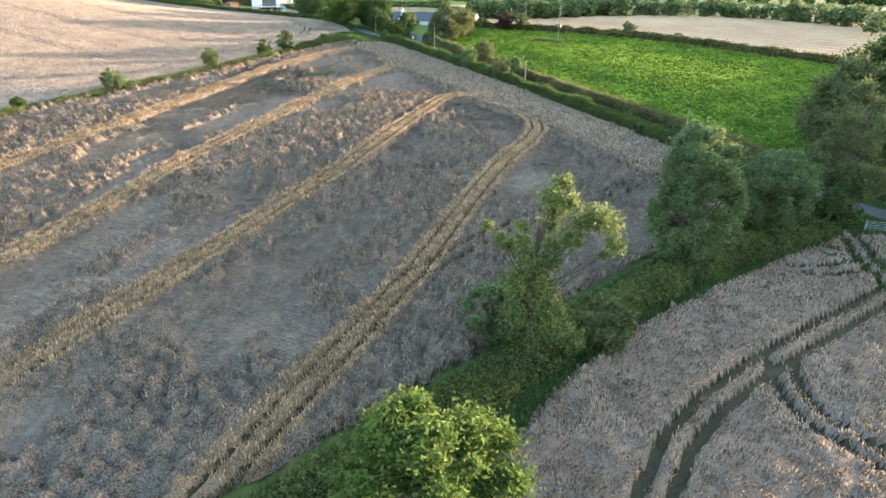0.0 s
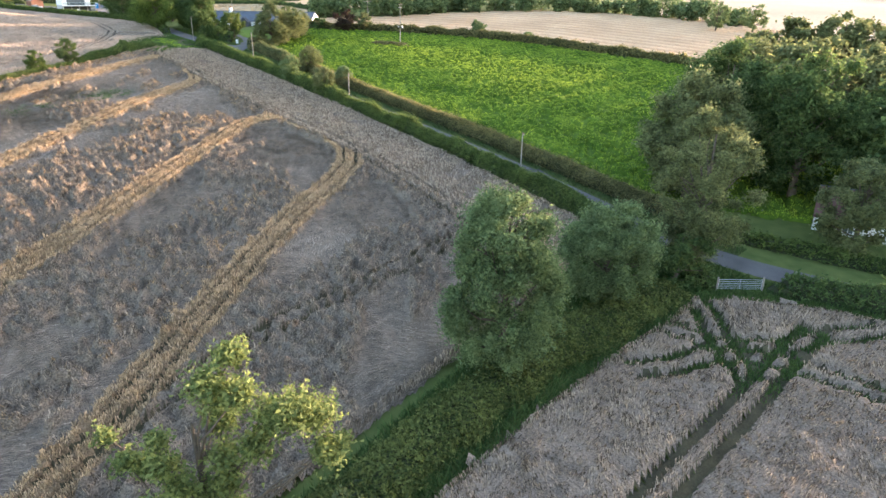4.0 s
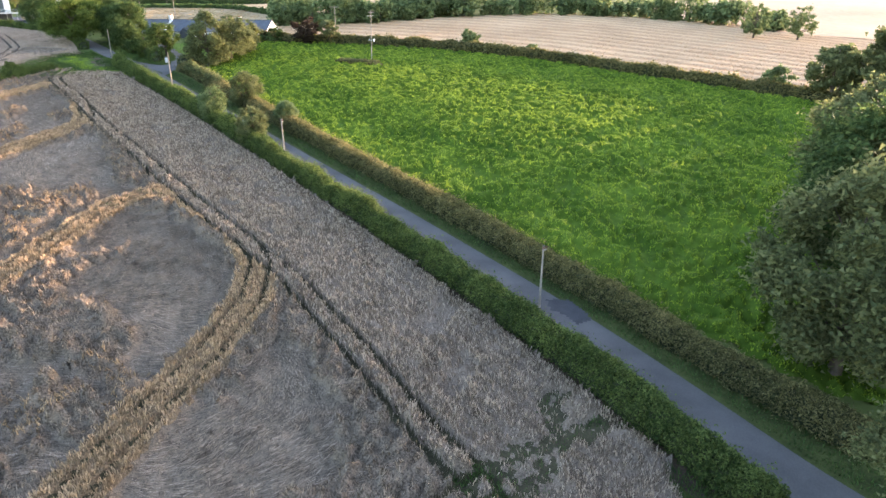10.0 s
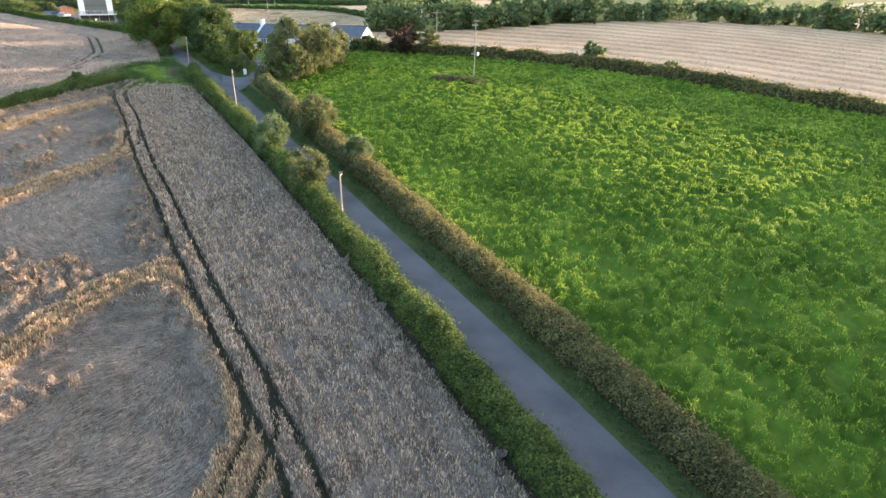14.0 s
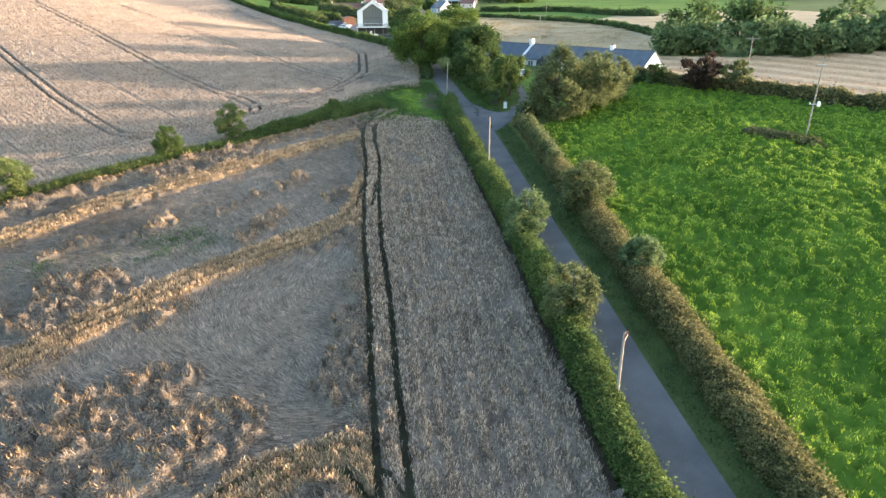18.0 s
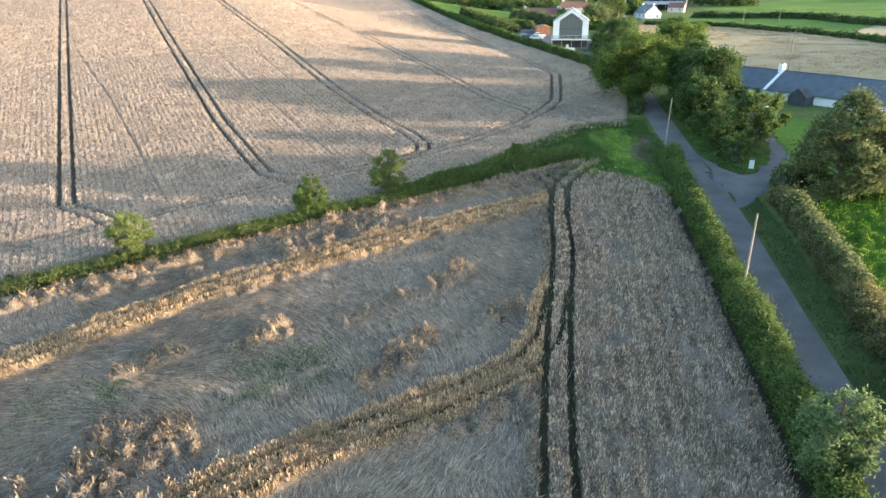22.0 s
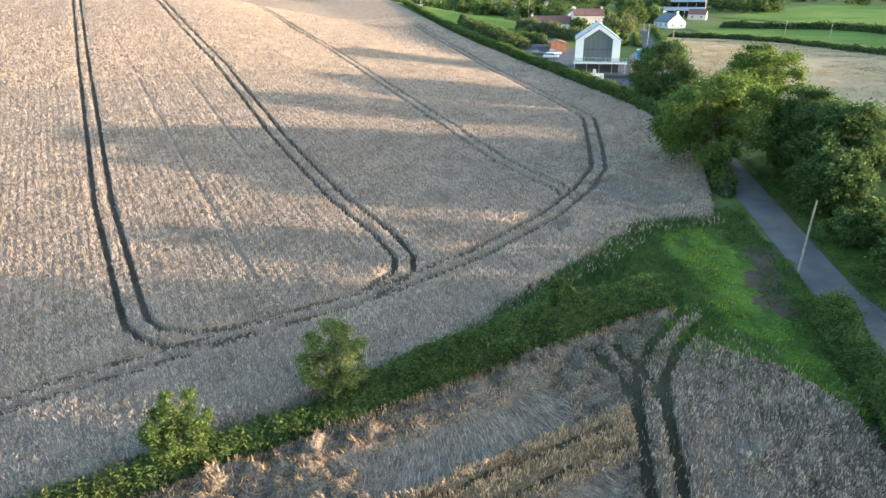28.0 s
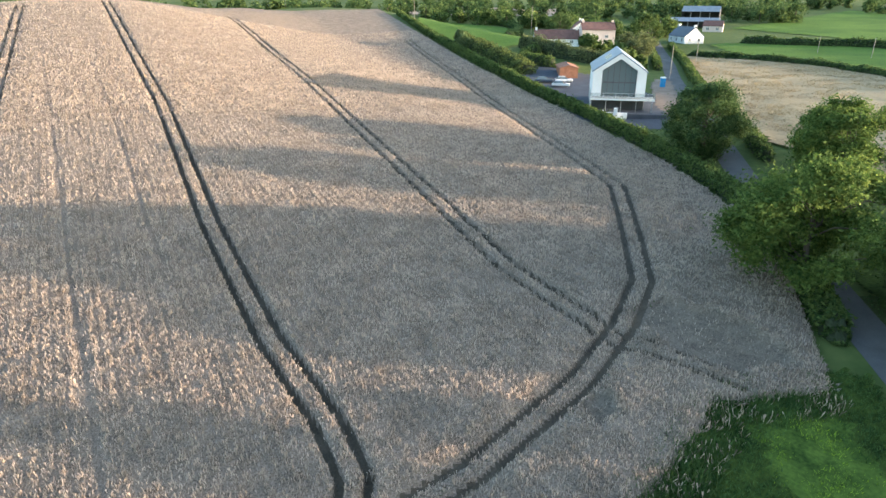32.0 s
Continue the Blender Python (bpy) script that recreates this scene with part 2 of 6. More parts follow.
def vnoise(x, y, seed=0):
    """Smooth value noise in 0..1."""
    xi, yi = np.floor(x).astype(np.int64), np.floor(y).astype(np.int64)
    fx, fy = x - xi, y - yi
    fx, fy = fx * fx * (3 - 2 * fx), fy * fy * (3 - 2 * fy)

    def h(i, j):
        k = (i * 374761393 + j * 668265263 + seed * 974711) & 0xFFFFFFFF
        k = ((k ^ (k >> 13)) * 1274126177) & 0xFFFFFFFF
        return ((k ^ (k >> 16)) & 0xFFFF) / 65535.0

    a, b, c, d = h(xi, yi), h(xi + 1, yi), h(xi, yi + 1), h(xi + 1, yi + 1)
    return (a * (1 - fx) + b * fx) * (1 - fy) + (c * (1 - fx) + d * fx) * fy


def fbm(x, y, seed=0, octaves=4):
    v, a, s = 0, 0.5, 1.0
    for i in range(octaves):
        v = v + a * vnoise(x * s, y * s, seed + i)
        a, s = a * 0.5, s * 2.03
    return v / (1 - 0.5 ** octaves)


def inside(x, y, poly):
    r = np.zeros(np.shape(x), bool)
    for (x0, y0), (x1, y1) in zip(poly, poly[1:] + poly[:1]):
        r ^= ((y0 > y) != (y1 > y)) & (x < (x1 - x0) * (y - y0) / (y1 - y0 + 1e-12) + x0)
    return r


def dline(x, y, pts):
    """The distance to a line of points, and the signed side distance (left of the way is positive)."""
    x, y = np.asarray(x, float), np.asarray(y, float)
    best, side = np.full(np.shape(x), 1e9), np.zeros(np.shape(x))
    for (x0, y0), (x1, y1) in zip(pts, pts[1:]):
        dx, dy = x1 - x0, y1 - y0
        L = math.hypot(dx, dy)
        t = np.clip(((x - x0) * dx + (y - y0) * dy) / (L * L), 0, 1)
        d = np.hypot(x - x0 - t * dx, y - y0 - t * dy)
        near = d < best
        best = np.where(near, d, best)
        side = np.where(near, (dx * (y - y0) - dy * (x - x0)) / L, side)
    return best, side


def edge(x, y, poly):
    """0 at a field's edge, 1 from half a metre inside it."""
    return sstep(dline(x, y, poly + poly[:1])[0], 0.05, 0.6)


def walk_line(pts, step):
    """Points every step metres along a smoothed line, with the way there."""
    p = np.array(pts, float)
    for _ in range(3):
        q = np.empty((2 * len(p) - 2, 2))
        q[0::2], q[1::2] = 0.75 * p[:-1] + 0.25 * p[1:], 0.25 * p[:-1] + 0.75 * p[1:]
        p = np.vstack([p[:1], q, p[-1:]])
    seg = np.hypot(*np.diff(p, axis=0).T)
    s = np.concatenate([[0], np.cumsum(seg)])
    u = np.linspace(0, s[-1], max(2, int(s[-1] / step) + 1))
    c = np.stack([np.interp(u, s, p[:, 0]), np.interp(u, s, p[:, 1])], 1)
    d = np.gradient(c, axis=0)
    d /= np.hypot(d[:, 0], d[:, 1])[:, None]
    return c, d


def shifted(pts, off):
    """A line moved to its left by off metres."""
    c, d = walk_line(pts, 4.0)
    return [(float(a - dy * off), float(b + dx * off)) for (a, b), (dx, dy) in zip(c, d)]


def sheet(name, poly, step, lift, mats, height=None, pick=None, fine=None, rim=None):
    """A sheet over a field: a net with the land's height, cut to the field's outline, three times finer where fine() says so."""
    px, py = [p[0] for p in poly], [p[1] for p in poly]
    xs, ys = np.arange(min(px), max(px) + step, step), np.arange(min(py), max(py) + step, step)
    X, Y = np.meshgrid(xs[:-1] + step / 2, ys[:-1] + step / 2, indexing="ij")
    rag = 1.1 if step < 0.7 else 0.0
    ok = inside(X + rag * (vnoise(X * 0.8, Y * 0.8, 8) - 0.5), Y + rag * (vnoise(X * 0.8, Y * 0.8, 9) - 0.5), poly)
    split = ok & fine(X, Y) if fine else np.zeros(ok.shape, bool)
    n = 3 * len(ys) + 4

    def cells(i, j, k):
        return np.stack([i * n + j, (i + k) * n + j, (i + k) * n + j + k, i * n + j + k], 1)

    i, j = np.nonzero(ok & ~split)
    f = [cells(3 * i, 3 * j, 3)]
    i, j = np.nonzero(split)
    f += [cells(3 * i + a, 3 * j + b, 1) for a in range(3) for b in range(3)]
    f = np.vstack(f)
    used, f = np.unique(f, return_inverse=True)
    f = f.reshape(-1, 4)
    x, y = min(px) + (used // n) * step / 3, min(py) + (used % n) * step / 3
    jit = step * 0.16
    x, y = x + (vnoise(x * 7.7, y * 7.7, 3) - 0.5) * jit, y + (vnoise(x * 7.7, y * 7.7, 4) - 0.5) * jit
    h = height(x, y) if height else 0
    if height and rag:
        h = h * (0.12 + 0.88 * edge(x, y, rim or poly))
    z = ground(x, y) + lift + h
    idx = pick(x[f].mean(1), y[f].mean(1)) if pick else None
    return new(name, mesh_np(name, np.stack([x, y, z], 1), f, mats, idx, smooth=True))


def ribbon(name, pts, width, lift, mat, step=1.5, across=5, camber=0.0):
    c, d = walk_line(pts, step)
    v = []
    for (x, y), (dx, dy) in zip(c, d):
        for k in range(across):
            o = (k / (across - 1) - 0.5) * width
            px, py = x - dy * o, y + dx * o
            v.append((px, py, gz(px, py) + lift + camber * (1 - (2 * o / width) ** 2)))
    f = [(i * across + k, i * across + k + 1, (i + 1) * across + k + 1, (i + 1) * across + k) for i in range(len(c) - 1) for k in range(across - 1)]
    f = [(a, dd, cc, b) for a, b, cc, dd in f]
    return new(name, mesh_np(name, v, f, [mat], smooth=True))


def blades(x, y, z, tall, wide, lean, way=None, spread=math.pi, even=False, head=False):
    """One slim three-cornered blade at each place; way: the heading in which it leans; even: all lie alike; head: broad at the top, like an ear on its stalk."""
    n = len(x)
    a = rng.uniform(-spread, spread, n) + (way if way is not None else 0)
    h, l = tall * (rng.uniform(0.88, 1.08, n) if head else rng.uniform(0.6, 1.25, n)), lean * (rng.uniform(0.97, 1.015, n) if even else rng.uniform(0.5, 1.4, n))
    b = rng.uniform(0, 2 * math.pi, n) if way is None else a + math.pi / 2 + rng.normal(0, 0.4, n)
    w = wide * rng.uniform(0.6, 1.3, n) / 2
    v = np.empty((n, 3, 3), np.float32)
    v[:, 0] = np.stack([x - np.cos(b) * w, y - np.sin(b) * w, z], 1)
    v[:, 1] = np.stack([x + np.cos(b) * w, y + np.sin(b) * w, z], 1)
    up = h * np.sqrt(np.maximum(0.008 if even else 0.04, 1 - np.minimum(l, 0.996 if even else 0.97) ** 2))
    v[:, 2] = np.stack([x + np.cos(a) * h * l, y + np.sin(a) * h * l, z + up], 1)
    if head:
        off = np.stack([np.cos(a) * h * l, np.sin(a) * h * l, up], 1)
        v[:, 0] += off
        v[:, 1] += off * np.array([1, 1, 0.86])
        v[:, 2] -= off
    return v.reshape(-1, 3)


def tri_index(n):
    return np.arange(3 * n, dtype=np.int32).reshape(-1, 3)


def leaf_tris(p, size):
    """A three-cornered leaf spray at each place, turned at random."""
    n = len(p)
    a = rng.normal(size=(n, 3))
    a[:, 2] *= 0.7
    a /= np.linalg.norm(a, axis=1)[:, None]
    b = rng.normal(size=(n, 3))
    b -= a * (a * b).sum(1)[:, None]
    b /= np.linalg.norm(b, axis=1)[:, None]
    s = size * rng.uniform(0.6, 1.35, n)[:, None]
    v = np.empty((n, 3, 3), np.float32)
    v[:, 0], v[:, 1], v[:, 2] = p - a * s * 0.5 - b * s * 0.36, p - a * s * 0.5 + b * s * 0.36, p + a * s * 0.75
    return v.reshape(-1, 3), tri_index(n)


# ---- the land ----
def axis(lo, hi, far_lo, far_hi, step):
    a = list(np.arange(lo, hi + step, step))
    d = step
    while a[-1] < far_hi:
        d *= 1.25
        a.append(a[-1] + d)
    d = step
    while a[0] > far_lo:
        d *= 1.25
        a.insert(0, a[0] - d)
    return np.array(a)


def build_ground():
    xs, ys = axis(-360, 90, -4200, 3600, 4.0), axis(-40, 330, -3000, 4600, 4.0)
    X, Y = np.meshgrid(xs, ys, indexing="ij")
    n = len(ys)
    i, j = np.meshgrid(np.arange(len(xs) - 1), np.arange(n - 1), indexing="ij")
    i, j = i.ravel(), j.ravel()
    f = np.stack([i * n + j, (i + 1) * n + j, (i + 1) * n + j + 1, i * n + j + 1], 1)
    ob = new("ground", mesh_np("ground", np.stack([X.ravel(), Y.ravel(), ground(X, Y).ravel()], 1), f, [M_FARLAND], smooth=True))
    tagged(ob, "rolling green farmland that reaches the horizon", "ground", kind="structure")


build_ground()

# the edge of the lane towards the pasture, from the far village to the bend by the gate
LANE_EDGE = [(-345, 376), (-305, 341), (-268, 310), (-236, 281), (-205, 256), (-178, 236), (-160, 222), (-146, 212.5), (-134, 205), (-121, 196.5), (-103, 185.5), (-88, 174.5), (-72, 163.5), (-62, 156.5), (-45, 144.3),
             (-33, 136), (-20, 126.5), (-8, 117.5), (2, 109), (9, 102.5), (16, 98.5), (24, 96.5), (40, 94), (90, 90)]
LANE = shifted(LANE_EDGE, -2.15)
HEDGE_A = [(-121.7, 190.9), (-111.7, 183.6), (-95.7, 172.8), (-79.7, 161.9), (-65.7, 152.0), (-51.7, 141.8), (-39.7, 133.2), (-27.7, 124.0), (-17.7, 116.4), (-8.7, 109.0), (-1.7, 102.9), (4.3, 97.4)]
HEDGE_B = [(-104.3, 192.6), (-102.6, 190.8), (-98.5, 188.2), (-84, 177), (-68, 165.5), (-52, 153.8), (-40, 145), (-28, 136.3), (-16.4, 127.5), (-4.5, 118.4), (5.5, 110), (12, 106)]
HEDGE_C = [(-128.5, 182.5), (-128.6, 168), (-128.4, 152), (-128.5, 138), (-128, 120), (-127.5, 95), (-127, 70), (-126, 40), (-125, 0), (-124, -30)]
HEDGE_D = [(-142, 204), (-150, 210), (-160, 217), (-171, 223.5), (-185, 228), (-199, 231.5), (-220, 236), (-255, 243), (-320, 256), (-400, 272)]
HEDGE_E = [(-106, 226), (-86, 231), (-58, 234), (-31, 230.5), (-8, 222), (11, 214.5), (30, 207), (60, 196), (110, 180)]
STREAM = [(-34, -10), (-27, 8), (-21, 24), (-15.5, 40), (-11.5, 52), (-7, 63), (-2, 72), (4, 81), (9, 88)]

lane = ribbon("road", LANE, 3.75, 0.06, M_ROAD, 1.5, 7, 0.05)
tagged(lane, "narrow grey asphalt country lane between hedges", "road", kind="structure")

M_REPAIR = surface("fresh_asphalt_repair", (0.035, 0.035, 0.038), (0.07, 0.07, 0.074), 0.8, 12, rough=0.85, bump=0.3, dist=0.01)
for label, poly in (("dark asphalt repair across half the lane", [(-11.9, 118.4), (-10.2, 119.2), (-7.6, 117.1), (-9.2, 115.4)]), ("small dark asphalt repair near the junction", [(-114.7, 191.9), (-114.2, 192.3), (-111.9, 190.3), (-112.3, 189.9)])):
    rep = sheet("repair_patch", poly, 0.3, 0.122, [M_REPAIR])
    tagged(rep, label, "road patch", kind="structure")

# ---- crops ----
TRAM_A = [(-26, 5), (-27, 21), (-28.6, 40), (-30, 54), (-32, 66), (-34, 79), (-35.4, 91), (-35.7, 102), (-36.6, 109.5), (-39.4, 116), (-44, 120.3)]
TRAM_B = [(-47, 5), (-49, 21), (-51, 39), (-53, 55), (-55, 74), (-59.2, 98), (-61.2, 111.5), (-62.6, 120), (-62.6, 125.2), (-60.4, 127.9), (-56.6, 127.6), (-51, 124.6)]
TRAM_C = [(-66, 10), (-69, 33), (-73, 50), (-78, 66), (-84.5, 98), (-88.4, 119), (-90.2, 130), (-90.3, 142), (-90.9, 148.5), (-93, 152), (-98.5, 156.6)]
TRAM_D = [(-92, 20), (-98, 50), (-105, 80), (-110, 102), (-113.8, 118), (-116.4, 128), (-117.1, 143), (-117.6, 155), (-117.4, 167)]
HEAD_1 = [(-125.6, 182.8), (-123.7, 177.2), (-120.8, 172.9), (-117.4, 170.2), (-113, 167), (-108.5, 164.2), (-104.5, 161.6), (-92.5, 152.6), (-84, 146.6), (-74.5, 140.4), (-65.5, 134.1), (-48.5, 122.8), (-36, 114.8), (-24, 105), (-18, 99.6), (-12.5, 95.5), (-6, 89), (-2, 82)]
FORK = [(-117.6, 170.4), (-121.4, 172.2), (-125.6, 172.6)]
STREAM_HEAD = [(-29.6, 50), (-28.6, 56), (-27.2, 62), (-25, 70), (-21, 78), (-17.5, 86), (-14.5, 92.5), (-12.5, 96)]
FIELD_1 = [(-126.6, -20), (-127, 60), (-127.6, 120), (-127.6, 181.3), (-125.9, 180.4), (-124.8, 182.4), (-122.8, 179.8), (-120.6, 180.2), (-117.5, 181.8), (-113.9, 182.0), (-111.3, 181.6), (-95.3, 170.9), (-79.3, 160.1), (-65.3, 150.1), (-51.2, 139.9), (-39.2, 131.1), (-27.2, 122.1), (-17.2, 114.3), (-8.2, 107.1), (-2.2, 102.0), (-0.5, 96.5), (-1.5, 90), (-3, 84), (-7.5, 73), (-12.5, 61), (-17, 48), (-21, 36), (-26, 22), (-32, 5), (-37, -20)]
TRAMS_1 = [TRAM_A, TRAM_B, TRAM_C, TRAM_D]


def wheels(x, y, lines, half=0.92, width=0.17):
    """1 in the wheel tracks, 0 elsewhere."""
    t = np.zeros(np.shape(x))
    for pts in lines:
        d, side = dline(x, y, pts)
        rut = 1 - sstep(np.abs(np.abs(side) - half), width, width + 0.16)
        t = np.maximum(t, np.where(d < np.abs(side) + 0.05, rut, 0))
    return t


LODGED_1 = [
    [(-41, 29), (-46, 37), (-48, 51), (-44, 64), (-38, 62), (-36, 44), (-37, 35), (-35, 29)],
    [(-75, 37), (-77, 45), (-81, 61), (-81, 70), (-72, 53), (-67, 38)],
    [(-58, 36), (-60, 50), (-57, 55), (-53, 43), (-51, 35)],
    [(-40, 91), (-46, 118), (-36, 108), (-32, 89)],
    [(-63, 30), (-62, 36), (-59, 37), (-56, 29), (-56, 26)],
    [(-45, 19), (-46, 25), (-45, 27), (-41, 22), (-40, 16)],
    [(-67, 85), (-73, 109), (-71, 122), (-66, 108), (-61, 85)],
]
LODGED_2 = [
    [(-61, 101), (-63, 111), (-59, 108), (-55, 99), (-54, 95)],
    [(-83, 127), (-85, 136), (-84, 143), (-69, 133), (-65, 127), (-69, 123), (-76, 121)],
    [(-59, 113), (-61, 119), (-59, 124), (-56, 126), (-50, 119)],
    [(-111, 141), (-112, 159), (-111, 164), (-94, 150), (-92, 145), (-92, 138), (-95, 135), (-99, 133), (-99, 142), (-104, 147)],
    [(-107, 115), (-109, 129), (-109, 138), (-108, 145), (-100, 136), (-97, 128), (-99, 116)],
    [(-116, 110), (-119, 125), (-121, 134), (-120, 138), (-118, 129), (-116, 121)],
]
LODGED_3 = [
    [(-87, 81), (-96, 114), (-98, 135), (-88, 112), (-79, 82)],
    [(-53, 107), (-56, 122), (-44, 119), (-40, 113), (-38, 101), (-42, 101)],
    [(-32, 106), (-27, 104), (-21, 95), (-26, 90), (-30, 91), (-32, 97)],
    [(-95, 60), (-103, 85), (-107, 108), (-100, 108), (-92, 80), (-88, 60)],
    [(-120, 70), (-123, 100), (-119, 104), (-116, 80)],
    [(-126.5, 150), (-126.5, 168), (-121, 169), (-118.5, 166), (-119, 152)],
]


TUFTS_1 = [[(-95.5, 137.5), (-97, 140.5), (-98.8, 143.5)], [(-104.6, 130), (-105.6, 133)], [(-106, 148), (-107.4, 151)], [(-84.5, 111), (-86.5, 117)], [(-85.5, 124), (-86.5, 127)],
           [(-75, 113), (-78.5, 121)], [(-97, 119), (-97.4, 123.5)], [(-66, 110), (-68.5, 117), (-71, 124)], [(-123.4, 108), (-124.6, 128), (-125.4, 146), (-124.6, 166)], [(-106.6, 121), (-106.8, 124)], [(-98.4, 150), (-99, 153)]]


RAGGED_1 = [
    [(-84.4, 112.7), (-79.9, 118.5), (-78.0, 124.2), (-75.6, 125.0), (-73.7, 121.3), (-69.0, 126.7), (-67.4, 122.6), (-65.4, 119.2), (-71.4, 112.3), (-72.8, 110.7)],
    [(-96.5, 114.7), (-100.1, 119.6), (-97.4, 124.6), (-92.8, 123.9), (-88.1, 119.5), (-88.4, 115.7), (-88.7, 113.4)],
    [(-75.2, 136.5), (-73.7, 137.9), (-65.7, 132.2), (-65.4, 130.0), (-68.6, 130.2)],
    [(-69.8, 73.8), (-80.3, 99.7), (-75.3, 101.7), (-71.5, 114.3), (-70.5, 123.3), (-64.1, 97.2), (-60.2, 72.2), (-59.3, 62.1), (-65.2, 66.9)],
    [(-49.4, 76.5), (-47.8, 86.6), (-40.3, 73.5), (-36.4, 75.1), (-33.7, 65.9), (-35.1, 58.0), (-36.9, 49.5), (-39.6, 49.9), (-38.9, 59.6), (-41.0, 67.8)],
    [(-49.5, 90.3), (-43.6, 100.1), (-36.9, 97.7), (-34.8, 83.9), (-39.8, 77.0)],
    [(-40.3, 46.2), (-37.6, 48.6), (-30.1, 45.2), (-30.4, 41.4), (-33.5, 40.4)],
]


def ragged_1(x, y):
    """1 on the knots of half-fallen wheat in the most tangled parts of the first field."""
    u, v = x + 4.0 * (fbm(x * 0.35, y * 0.35, 24) - 0.5), y + 4.0 * (fbm(x * 0.35, y * 0.35, 25) - 0.5)
    m = np.zeros(np.shape(x), bool)
    for poly in RAGGED_1:
        m |= inside(u, v, poly)
    knot = 0.5 * vnoise(x * 1.2 + 0.5 * y, y * 0.6 - 0.25 * x, 26) + 0.5 * vnoise(x * 2.7, y * 2.7, 27)
    return m * sstep(knot + 0.5 * (fbm(x * 0.2, y * 0.2, 30) - 0.5), 0.44, 0.5)


def lodged_1(x, y):
    """How far the first field's crop lies flat: broad beaten patches between the tramlines, with ragged edges."""
    u = x + 5.0 * (fbm(x * 0.28, y * 0.2, 11) - 0.5) + 1.6 * (vnoise(x * 1.1, y * 1.1, 12) - 0.5)
    v = y + 6.0 * (fbm(x * 0.22, y * 0.16, 13) - 0.5) + 1.6 * (vnoise(x * 1.1, y * 1.1, 14) - 0.5)
    m = np.zeros(np.shape(x), bool)
    for poly in LODGED_1 + LODGED_2 + LODGED_3:
        m |= inside(u, v, poly)
    near = np.full(np.shape(x), 1e9)
    for pts in TRAMS_1 + [STREAM_HEAD]:
        near = np.minimum(near, dline(x, y, pts)[0])
    head, side = dline(x, y, HEAD_1)
    small = sstep(fbm(x * 0.17 + y * 0.025, y * 0.045, 21) + 0.17 * sstep(-x, 60, 72) * sstep(y, 80, 105), 0.54, 0.57) * (side < 0)
    tuft = np.minimum.reduce([dline(x, y, q)[0] for q in TUFTS_1])
    m = m * sstep(tuft + 2.2 * (fbm(x * 0.5, y * 0.5, 18) - 0.5), 0.9, 1.4)
    small = small * sstep(tuft + 2.2 * (fbm(x * 0.5, y * 0.5, 18) - 0.5), 0.9, 1.4)
    near = near + 1.6 * (fbm(x * 0.3, y * 0.3, 15) - 0.5) + 0.8 * (vnoise(x * 1.3, y * 1.3, 16) - 0.5)
    flat = np.maximum(m * 1.0, small) * sstep(near, 1.8, 2.3) * sstep(head + 1.5 * (fbm(x * 0.4, y * 0.4, 17) - 0.5), 2.0, 2.6)
    return flat * (1 - sstep(y, 163, 168) * sstep(-x, 108, 112)) * (1 - ragged_1(x, y))


LINES_1 = TRAMS_1 + [HEAD_1, FORK, STREAM_HEAD]


def ruts_1(x, y):
    worn = np.where(x < -112, 1.0, 0.0) * wheels(x, y, [HEAD_1, FORK], width=0.34)
    return np.maximum.reduce([0.85 * wheels(x, y, TRAMS_1, width=0.17), 0.95 * wheels(x, y, [HEAD_1, FORK, STREAM_HEAD], width=0.2), 0.95 * worn])


WEEDY_1 = [[(-13.5, 96), (-10, 99.5), (-6, 103.5), (-3.5, 104)], [(-12, 93), (-9.5, 97), (-9, 101), (-9.5, 105)]]


def weedy_1(x, y):
    """Beaten-down weedy ways across the field's corner."""
    d = np.minimum.reduce([dline(x, y, q)[0] for q in WEEDY_1])
    return 1 - sstep(d + 1.4 * (vnoise(x * 1.2, y * 1.2, 19) - 0.5), 0.6, 1.3)


